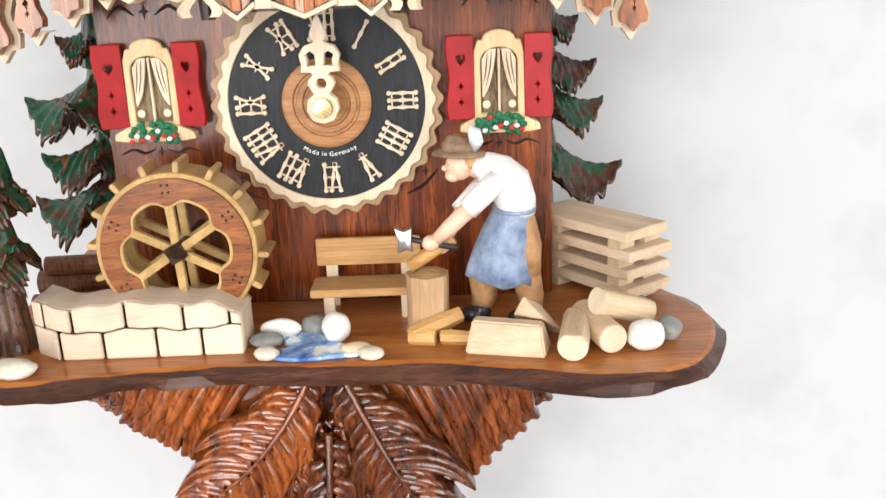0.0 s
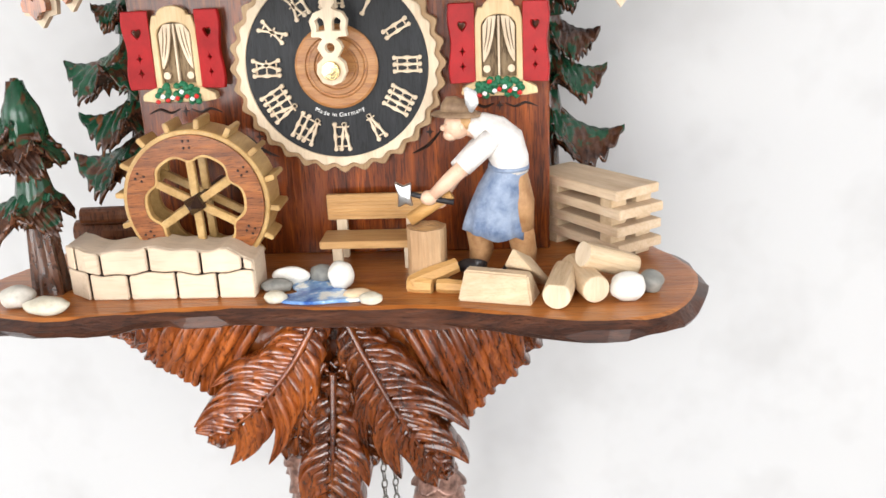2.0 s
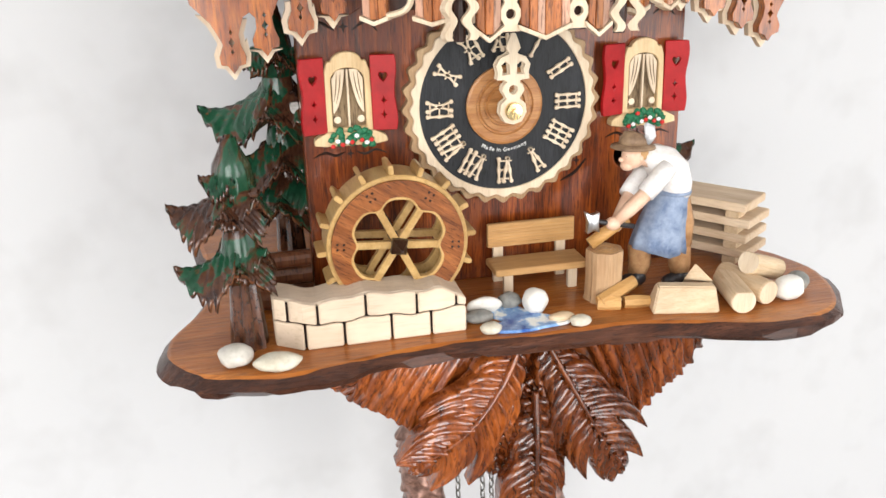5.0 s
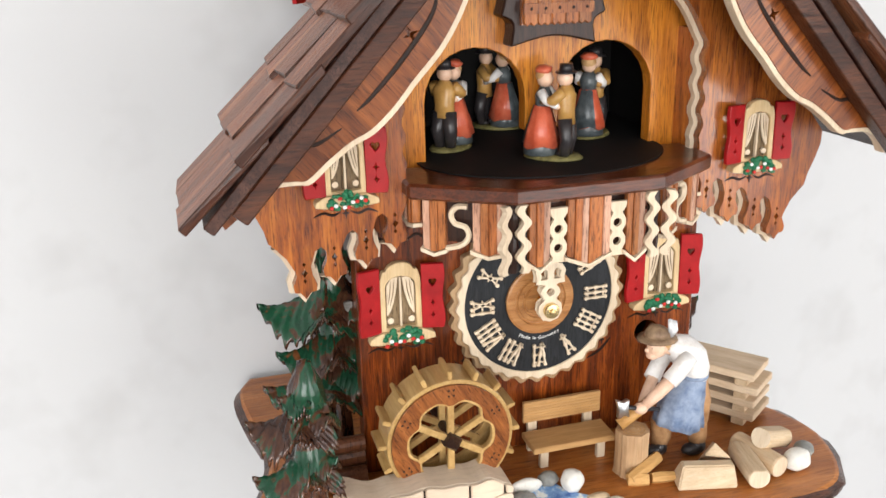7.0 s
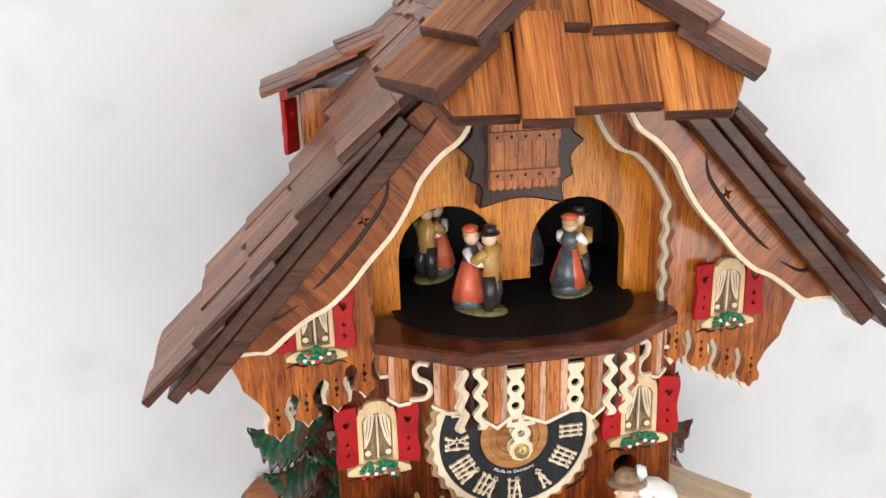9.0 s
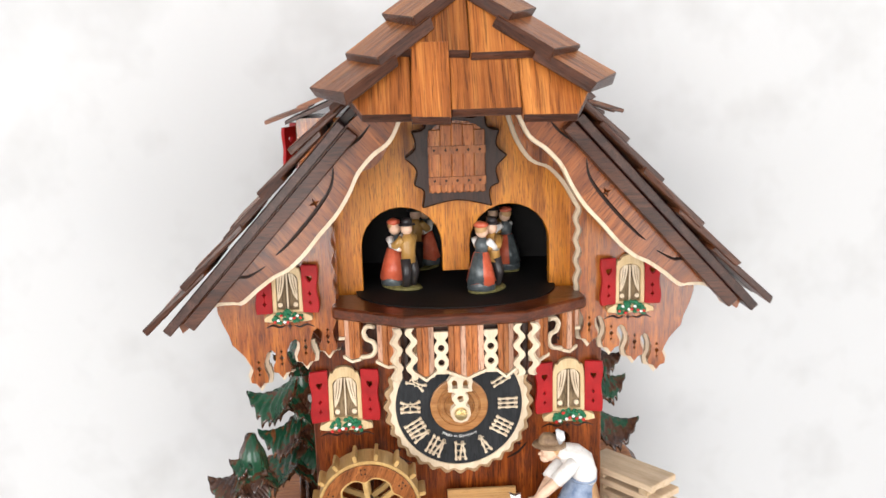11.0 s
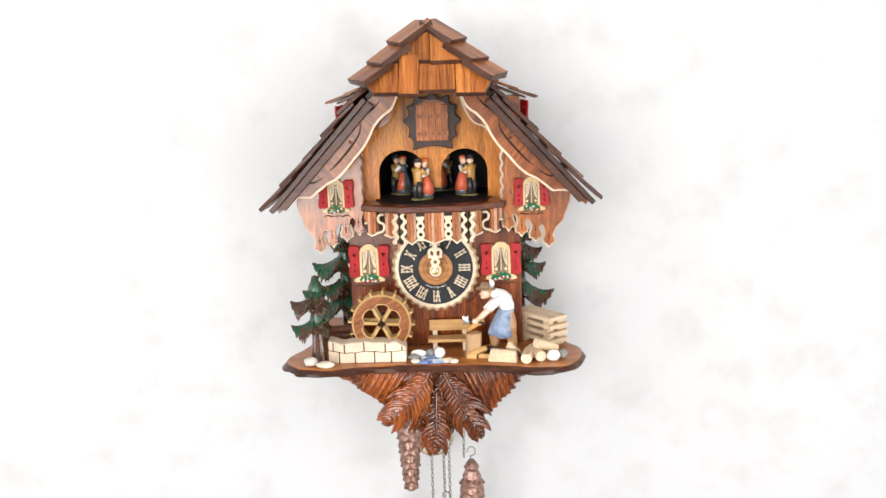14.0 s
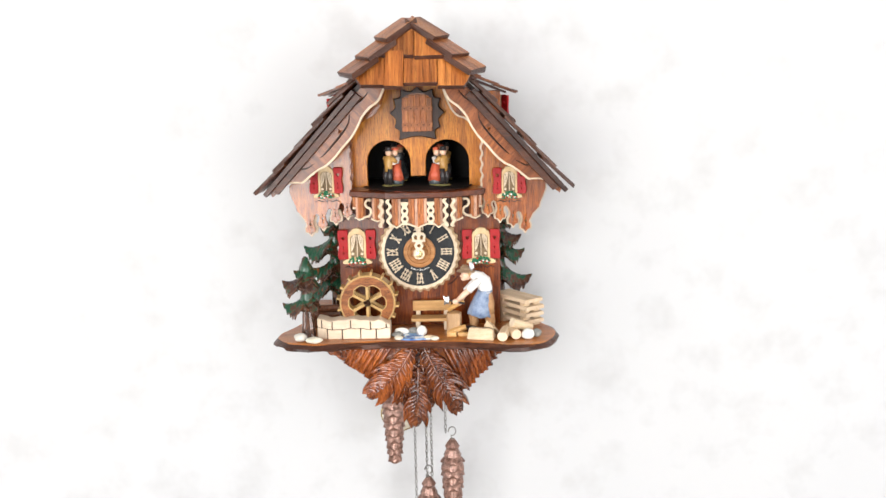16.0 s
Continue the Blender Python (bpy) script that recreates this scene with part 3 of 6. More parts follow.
    for i in range(44):
        u = random.uniform(-1, 1)
        add(bm, ball((cx + u * w * 1.0, y - 0.0070 + random.uniform(-0.0008, 0.0006), cz + random.uniform(-0.0030, 0.0052 - 0.0036 * u * u) * k), (0.0017 * k, 0.0011, 0.0015 * k), 1, 0.35, i))
    fl = part("flower_box", bm, M_GREEN, win, "green painted flower clump")
    for i in range(9):
        u = -0.9 + i * 0.225
        bm = ball((cx + u * w, y - 0.0086, cz + random.uniform(-0.0026, 0.0040 - 0.003 * u * u) * k), (0.00125 * k, 0.0008, 0.0011 * k), 1, 0.2, i)
        part("flower", bm, (M_REDDOT, M_WHITE)[i % 2], fl)
    orn = (lambda b: part("carved_ornament", b, M_BLACK, win))
    bm = line([(cx - w * 1.75, cz - 0.0092 * k), (cx - w * 1.2, cz - 0.0072 * k), (cx - w * 0.7, cz - 0.0088 * k), (cx - w * 0.25, cz - 0.0072 * k)], 0.0007, y)
    orn(bm), orn(line([(cx + w * 1.75, cz - 0.0092 * k), (cx + w * 1.2, cz - 0.0072 * k), (cx + w * 0.7, cz - 0.0088 * k), (cx + w * 0.25, cz - 0.0072 * k)], 0.0007, y))
    gem = [(cx + r * math.cos(a), cz - 0.0082 * k + r * 1.4 * math.sin(a)) for a, r in ((math.pi * i / 4, 0.0018 if i % 2 == 0 else 0.0006) for i in range(8))]
    orn(plate(gem, y - 0.0004, y + 0.0004, (), 0))


def windows():
    window(-0.0700, 0.0760, FACE, 1.0, 16, 12)
    window(0.0690, 0.0745, FACE, 1.0, 12, 16)
    window(-0.0978, 0.1545, -0.0215, 0.84, 8, 12)
    window(0.0995, 0.1510, -0.0215, 0.84, 12, 8)
    # carved lines above the lower windows
    for s in (-1, 1):
        orn = (lambda b: part("carved_ornament", b, M_BLACK, clock))
        bm = line([(s * 0.055, 0.121), (s * 0.060, 0.1255), (s * 0.066, 0.122)], 0.0008, FACE)
        orn(bm)
        orn(line([(s * 0.085, 0.121), (s * 0.080, 0.1255), (s * 0.074, 0.122)], 0.0008, FACE))
        gem = [(s * 0.070 + r * math.cos(a), 0.1235 + r * 1.5 * math.sin(a)) for a, r in ((math.pi * i / 4, 0.0022 if i % 2 == 0 else 0.0007) for i in range(8))]
        orn(plate(gem, FACE - 0.0004, FACE + 0.0004, (), 0))
        orn(line([(s * 0.030, 0.046), (s * 0.037, 0.0495), (s * 0.043, 0.056)], 0.0008, FACE))
        gem = [(s * 0.038 + r * math.cos(a), 0.0555 + r * 1.5 * math.sin(a)) for a, r in ((math.pi * i / 4, 0.0018 if i % 2 == 0 else 0.0006) for i in range(8))]
        orn(plate(gem, FACE - 0.0004, FACE + 0.0004, (), 0))
        # scalloped dark board over the lower window
        loop = [(s * x, z) for x, z in [(0.046, 0.155), (0.046, 0.131), (0.050, 0.1285), (0.054, 0.131), (0.058, 0.1285), (0.063, 0.1315), (0.068, 0.1285), (0.073, 0.131), (0.078, 0.129), (0.084, 0.133), (0.0895, 0.140), (0.0895, 0.155)]]
        part("scalloped_board", plate(loop, FACE - 0.0065, FACE - 0.0003, (), 0.0004), M_BODY, clock)


# ---- the dial ----
DIAL = (0.0, 0.0860)


def bars_of(text):
    """Strokes of a Roman number: pairs of points in a cell one high."""
    out, x = [], 0.0
    for ch in text:
        if ch == "I":
            out.append(((x + 0.13, -0.5), (x + 0.13, 0.5)))
            x += 0.27
        elif ch == "V":
            out += [((x + 0.08, 0.5), (x + 0.27, -0.5)), ((x + 0.46, 0.5), (x + 0.27, -0.5))]
            x += 0.54
        else:
            out += [((x + 0.06, 0.5), (x + 0.50, -0.5)), ((x + 0.50, 0.5), (x + 0.06, -0.5))]
            x += 0.56
    return [(((a[0] - x / 2) * 0.84, a[1]), ((b[0] - x / 2) * 0.84, b[1])) for a, b in out], x * 0.84


def numeral(text):
    bm = bmesh.new()
    strokes, width = bars_of(text)
    h = 0.0125
    for a, b in strokes:
        a, b = Vector(a) * h, Vector(b) * h
        d = (b - a).normalized()
        n = Vector((-d.y, d.x))
        prof = [(0.0, 0.0003), (0.02, 0.0008), (0.08, 0.0010), (0.14, 0.0005), (0.34, 0.00045), (0.46, 0.0008), (0.54, 0.0008), (0.66, 0.00045), (0.86, 0.0005), (0.92, 0.0010), (0.98, 0.0008), (1.0, 0.0003)]
        pts = [a + (b - a) * t + n * r for t, r in prof] + [a + (b - a) * t - n * r for t, r in reversed(prof)]
        add(bm, plate([tuple(p) for p in pts], -0.0016, 0, (), 0.00015))
    for q in (0.34, -0.34, 0.0):
        box(-width * h / 2 + 0.0008, width * h / 2 - 0.0008, -0.0011, 0, q * h - 0.0003, q * h + 0.0003, 0.0001, bm)
    return bm


def dial():
    cx, cz = DIAL
    n = 192
    scal = [(cx + (0.0455 + 0.0013 * math.cos(32 * 2 * math.pi * i / n)) * math.cos(2 * math.pi * i / n), cz + (0.0455 + 0.0013 * math.cos(32 * 2 * math.pi * i / n)) * math.sin(2 * math.pi * i / n)) for i in range(n)]
    d = part("dial", plate(scal, 0.0008, FACE - 0.0002, (), 0.0003), M_RIM, clock, "black clock dial with pale scalloped rim and Roman numerals")
    inner = [(cx + (0.0428 + 0.0008 * math.cos(32 * 2 * math.pi * i / n)) * math.cos(2 * math.pi * i / n), cz + (0.0428 + 0.0008 * math.cos(32 * 2 * math.pi * i / n)) * math.sin(2 * math.pi * i / n)) for i in range(n)]
    part("pale_ring", plate(inner, -0.0012, 0.0006, [circle(cx, cz, 0.0392, 96)], 0.0003), M_CREAM, d)
    part("black_disc", lathe([(0.0395, 0), (0.0395, 0.0009)], (cx, -0.0002, cz), "y", 96), M_DIAL, d, "matt black numeral disc")
    prof = [(0.0178, 0), (0.0178, -0.0016), (0.0168, -0.0020), (0.0135, -0.0020), (0.0130, -0.0012), (0.0122, -0.0012), (0.0117, -0.0022), (0.0096, -0.0022), (0.0091, -0.0014), (0.0084, -0.0014), (0.0079, -0.0024), (0.0, -0.0024)]
    part("turned_centre", lathe(prof, (cx, 0, cz), "y", 64), M_TURN, d, "turned wooden centre disc with grooves")
    for i, text in enumerate(("XII", "I", "II", "III", "IIII", "V", "VI", "VII", "VIII", "IX", "X", "XI")):
        bm = numeral(text)
        bm.transform(Matrix.Translation((cx, -0.0003, cz)) @ Matrix.Rotation(radians(30 * i), 4, "Y") @ Matrix.Translation((0, 0, 0.0302)))
        part("numeral", bm, M_CREAM, d)
    # lettering under the centre disc
    bm = bmesh.new()
    words = "Made in Germany"
    widths = [0.5 if c in "i " else (1.25 if c in "MGm" else 0.95) for c in words]
    total, run = sum(widths), 0.0
    for c, wd in zip(words, widths):
        mid = run + wd / 2
        run += wd
        if c == " ":
            continue
        cu = bpy.data.curves.new("letter", "FONT")
        cu.body, cu.size, cu.align_x, cu.extrude = c, 0.0026, "CENTER", 0.00005
        ob = new("letter", cu)
        me = ob.to_mesh()
        b2 = bmesh.new()
        b2.from_mesh(me)
        ob.to_mesh_clear()
        bpy.data.objects.remove(ob)
        a = (mid / total - 0.5) * radians(62)
        b2.transform(Matrix.Translation((cx, -0.0006, cz)) @ Matrix.Rotation(-a, 4, "Y") @ Matrix.Translation((0, 0, -0.0215)) @ pose(0, 0, 0, 90, 0, 0))
        add(bm, b2)
    part("lettering", bm, M_WHITE, d, "white words: Made in Germany")
    # shaft and hands, both at twelve
    part("shaft", lathe([(0.0030, -0.0150), (0.0030, 0.002)], (cx, 0, cz), "y", 20), M_BRASS, d)
    for y, k in ((-0.0105, 1.0), (-0.0145, 1.0)):
        eye = circle(cx, cz, 0.0036, 20)
        half = [(0.0, -0.0062), (0.0040, -0.0050), (0.0062, -0.0010), (0.0056, 0.0030), (0.0030, 0.0052), (0.0040, 0.0068), (0.0052, 0.0090), (0.0044, 0.0112), (0.0028, 0.0126), (0.0040, 0.0134), (0.0074, 0.0136), (0.0070, 0.0165), (0.0078, 0.0200), (0.0058, 0.0232), (0.0030, 0.0242)]
        tip = [(0.0018, 0.0250), (0.0034, 0.0270), (0.0024, 0.0300), (0.0008, 0.0340)] if y < -0.012 else [(0.0012, 0.0262)]
        half += tip
        loop = [(cx + a, cz + b) for a, b in half] + [(cx - a, cz + b) for a, b in reversed(half[1:])]
        holes = [eye, circle(cx, cz + 0.0092, 0.0020, 12)]
        for s in (-1, 1):
            holes.append([(cx + s * a, cz + b) for a, b in ((0.0016, 0.0160), (0.0050, 0.0158), (0.0046, 0.0180), (0.0054, 0.0200), (0.0034, 0.0214), (0.0018, 0.0200))])
        part("clock_hand", plate(loop, y, y + 0.0012, holes, 0.0002), M_CREAM, d, "pale fretwork clock hand pointing to twelve")
    part("brass_nut", lathe([(0.0, -0.0185), (0.0014, -0.0184), (0.0016, -0.0172), (0.0036, -0.0170), (0.0039, -0.0162), (0.0039, -0.0146)], (cx, 0, cz), "y", 24), M_BRASS, d, "round brass hand nut")


# ---- cuckoo door ----
def cuckoo_door():
    # spiked outline: hollow arcs between the points
    spikes = [(0.0300, 0.002), (0.0250, -0.0140), (0.0205, -0.0275), (-0.0205, -0.0275), (-0.0250, -0.0140), (-0.0300, 0.002), (-0.0255, 0.0170), (-0.0175, 0.0275), (0.0, 0.0300), (0.0175, 0.0275), (0.0255, 0.0170)]
    pts = []
    for i, (ax, az) in enumerate(spikes):
        bx, bz = spikes[(i + 1) % len(spikes)]
        for j in range(6):
            t = j / 6
            k = 1 - 0.15 * math.sin(math.pi * t)
            pts.append((0.0015 + (ax + (bx - ax) * t) * k, 0.2385 + (az + (bz - az) * t) * k))
    fr = part("cuckoo_frame", plate(pts, -0.0095, 0.0016, (), 0.0008), M_DARKV, clock, "dark jagged frame round the cuckoo door")
    door = [(-0.0148, 0.2205), (0.0178, 0.2205), (0.0178, 0.2520)] + arch(0.0015, 0.0163, 0.2520, 0.0095, 8) + [(-0.0148, 0.2520)]
    dr = part("cuckoo_door", plate(door, -0.0120, -0.0098, (), 0.0004), M_WING, fr, "small planked cuckoo door with two battens")
    for i in range(5):
        x = -0.0142 + i * 0.0064
        top = 0.2520 + 0.0090 * math.sqrt(max(0.0, 1 - ((x + 0.003 - 0.0015) / 0.0163) ** 2))
        low = 0.2200
        loop = [(x, low + 0.0012), (x + 0.0015, low), (x + 0.0030, low + 0.0012), (x + 0.0045, low), (x + 0.00635, low + 0.0012), (x + 0.00635, top - 0.0012), (x, top - 0.0012)]
        part("plank", plate(loop, -0.0136, -0.0121, (), 0.0004), M_STRIPE, fr)
    for z in (0.2275, 0.2450):
        bt = part("batten", box(-0.0150, 0.0180, -0.0152, -0.0137, z - 0.0023, z + 0.0023, 0.0003), M_STRIPE, fr)
        for i in range(5):
            part("rivet", ball((-0.0115 + i * 0.0065, -0.0152, z), (0.0008, 0.0004, 0.0008), 1), M_BLACK, fr)


# ---- balcony ----
BAL = [(-0.0715, -0.0050), (-0.0705, -0.0290), (-0.0320, -0.0530), (0.0335, -0.0530), (0.0705, -0.0290), (0.0715, -0.0050)]


def slab(loop, z0, z1, bevel):
    bm = plate(loop, z0, z1, (), bevel)
    bm.transform(Matrix(((1, 0, 0, 0), (0, 0, 1, 0), (0, 1, 0, 0), (0, 0, 0, 1))))
    return bm


def balcony():
    floor = part("balcony_rail", slab(grown(BAL, 0.0022), 0.1530, 0.1600, 0.0012), M_LEDGE, clock, "dark stained balcony ledge with worn edge")
    part("stage_floor", slab([(-0.073, 0.078), (-0.073, 0.012), (-0.0600, 0.0115)] + [(-0.0600 * math.cos(math.pi * i / 24), 0.0015 - 0.0455 * math.sin(math.pi * i / 24)) for i in range(25)] + [(0.0600, 0.0115), (0.073, 0.012), (0.073, 0.078)], 0.1601, 0.1607, 0), M_INSIDE, clock, "black floor of the dancing stage")
    inset = grown(BAL, -0.0015)
    for i in range(5):
        a, b = Vector(inset[i]), Vector(inset[i + 1])
        d = (b - a)
        width = d.length
        turn = Matrix.Translation((a.x, a.y, 0)) @ Matrix.Rotation(math.atan2(d.y, d.x), 4, "Z")
        low = 0.1225 if i == 2 else (0.1290 if i in (1, 3) else 0.1390)
        # boards, each of fluted strips with a pointed foot
        if i == 2:
            spans = [(0.0055, 0.0150), (0.0230, 0.0425), (0.0505, width - 0.0055)]
            trims = [(0.0190, "key"), (0.0465, "key")]
        elif i in (1, 3):
            spans = [(0.0030, 0.0130), (0.0250, width - 0.0050)] if i == 1 else [(0.0050, width - 0.0250), (width - 0.0130, width - 0.0030)]
            trims = [(0.0190 if i == 1 else width - 0.0190, "hook")]
        else:
            spans, trims = [(0.002, width - 0.002)], []
        for x0, x1 in spans:
            k = max(2, round((x1 - x0) / 0.0032))
            st = (x1 - x0) / k
            mid = (x0 + x1) / 2
            for j in range(k):
                xa, xb = x0 + j * st, x0 + (j + 1) * st
                za, zb = (low + 0.0045 * abs(q - mid) / ((x1 - x0) / 2) * (1 if i == 2 else 0.5) for q in (xa, xb))
                y = -0.0008 if j % 2 else 0.0
                bm = plate([(xa, za), (xb, zb), (xb, 0.1529), (xa, 0.1529)], y, 0.0030, (), 0.0003)
                bm.transform(turn)
                part("strip", bm, (M_STRIPE, M_STRIPE2, M_STRIPE)[(j + i) % 3], floor)
            foot = [(x0 - 0.0012, low + 0.0046), (mid, low + 0.0001), (x1 + 0.0012, low + 0.0046), (x1 + 0.0012, low + 0.0028), (mid, low - 0.0017), (x0 - 0.0012, low + 0.0028)] if i == 2 else [(x0 - 0.001, low + 0.0023), (mid, low), (x1 + 0.001, low + 0.0023), (x1 + 0.001, low + 0.0005), (mid, low - 0.0017), (x0 - 0.001, low + 0.0005)]
            bm = plate(foot, -0.0010, 0.0034, (), 0.0002)
            bm.transform(turn)
            part("pale_foot", bm, M_CREAM, floor, "pale zigzag lower edge")
        for x, kind in trims:
            if kind == "key":
                half = [(0.0046, 0.1490), (0.0044, 0.1470), (0.0022, 0.1440), (0.0040, 0.1410), (0.0042, 0.1385), (0.0024, 0.1355), (0.0042, 0.1325), (0.0042, 0.1300), (0.0026, 0.1270), (0.0040, 0.1245)]
                loop = [(x - u, z) for u, z in half] + [(x + u, z) for u, z in reversed(half)]
                bm = plate(loop, 0.0006, 0.0028, [circle(x, 0.1396, 0.0019, 14), circle(x, 0.1311, 0.0019, 14)], 0.0002)
                bm.transform(turn)
                part("keyhole_trim", bm, M_CREAM, floor, "pale fretwork trim with two round holes")
                bm = box(x - 0.0050, x + 0.0050, 0.0050, 0.0056, 0.1235, 0.1529, 0)
            else:
                s = 1 if i == 1 else -1
                path = curve([(x + s * 0.0035, 0.1500), (x - s * 0.0010, 0.1498), (x - s * 0.0036, 0.1465), (x - s * 0.0020, 0.1425), (x + s * 0.0026, 0.1410), (x + s * 0.0040, 0.1370), (x + s * 0.0010, 0.1330), (x - s * 0.0060, 0.1310)], 5)
                bm = bmesh.new()
                add(bm, tube([(u, 0.0012, z) for u, z in path], [(0.0013, 0.0016)] * len(path), 6))
                bm.transform(turn)
                part("hook_trim", bm, M_CREAM, floor, "pale curled fretwork trim")
                bm = box(x - 0.0062, x + 0.0062, 0.0050, 0.0056, 0.1330, 0.1529, 0)
            bm.transform(turn)
            part("gap_board", bm, M_DARKV, floor)
    # wavy pale strips beside the front corners
    for x0, sx in ((-0.0320, 1), (0.0335, -1)):
        for off, y in ((0.0030 * sx, -0.0535), (-0.0042 * sx, -0.0512)):
            e = [(x0 + off + 0.0016 * math.sin((z - 0.122) * 620 + (0 if off * sx > 0 else 3.14)), z) for z in [0.1225 + i * 0.0012 for i in range(26)]]
            loop = [(u - 0.0018, z) for u, z in e] + [(u + 0.0018, z) for u, z in reversed(e)]
            bm = plate(loop, y, y + 0.003, (), 0.0002)
            if off * sx < 0:
                bm.transform(Matrix.Translation((x0, -0.0530, 0)) @ Matrix.Rotation(radians(-31 * sx * -1), 4, "Z") @ Matrix.Translation((-x0, 0.0530, 0)))
            part("wavy_strip", bm, M_CREAM, floor, "pale wavy strip")
        part("corner_post", lathe([(0.0024, 0.1215), (0.0030, 0.130), (0.0022, 0.138), (0.0030, 0.146), (0.0024, 0.1529)], (x0, -0.0475, 0), "z", 10), M_DARKV, floor)


house(), wings(), barge(), windows(), dial(), cuckoo_door(), balcony()

# ---- roof ----
RIDGE, KNEE, EAVE = Vector((0.0, 0.3285)), Vector((0.0620, 0.2670)), Vector((0.1575, 0.1620))
LOW, HIGH = (KNEE - EAVE).length, (RIDGE - KNEE).length


def on_slope(dist):
    """Place and upward direction on the roof line, by the distance from the eave."""
    if dist < LOW:
        return EAVE + (KNEE - EAVE) * (dist / LOW), (KNEE - EAVE).normalized()
    return KNEE + (RIDGE - KNEE) * ((dist - LOW) / HIGH), (RIDGE - KNEE).normalized()


def shingle_mesh(length, width, thick, seed, mat):
    random.seed(seed)
    bm = box(0, length, -width / 2, width / 2, 0, thick, 0)
    for v in bm.verts:
        v.co += Vector((random.uniform(-1, 1) * 0.0012, random.uniform(-1, 1) * 0.0006, random.uniform(-1, 1) * 0.0003))
    bmesh.ops.bevel(bm, geom=bm.edges[:], offset=0.0005, segments=1, affect="EDGES")
    bm.normal_update()
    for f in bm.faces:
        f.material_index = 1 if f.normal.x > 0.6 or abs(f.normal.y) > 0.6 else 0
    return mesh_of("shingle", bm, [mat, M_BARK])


def slope_pose(s, dist, y, lift):
    """Local x runs down the slope, z out of it."""
    p, up = on_slope(dist)
    down = Vector((-up.x * s, 0, -up.y))
    out = Vector((s * abs(up.y), 0, abs(up.x)))
    across = out.cross(down)
    at = Vector((s * p.x, y, p.y)) + out * lift
    m = Matrix((down, across, out)).transposed().to_4x4()
    return Matrix.Translation(at) @ m


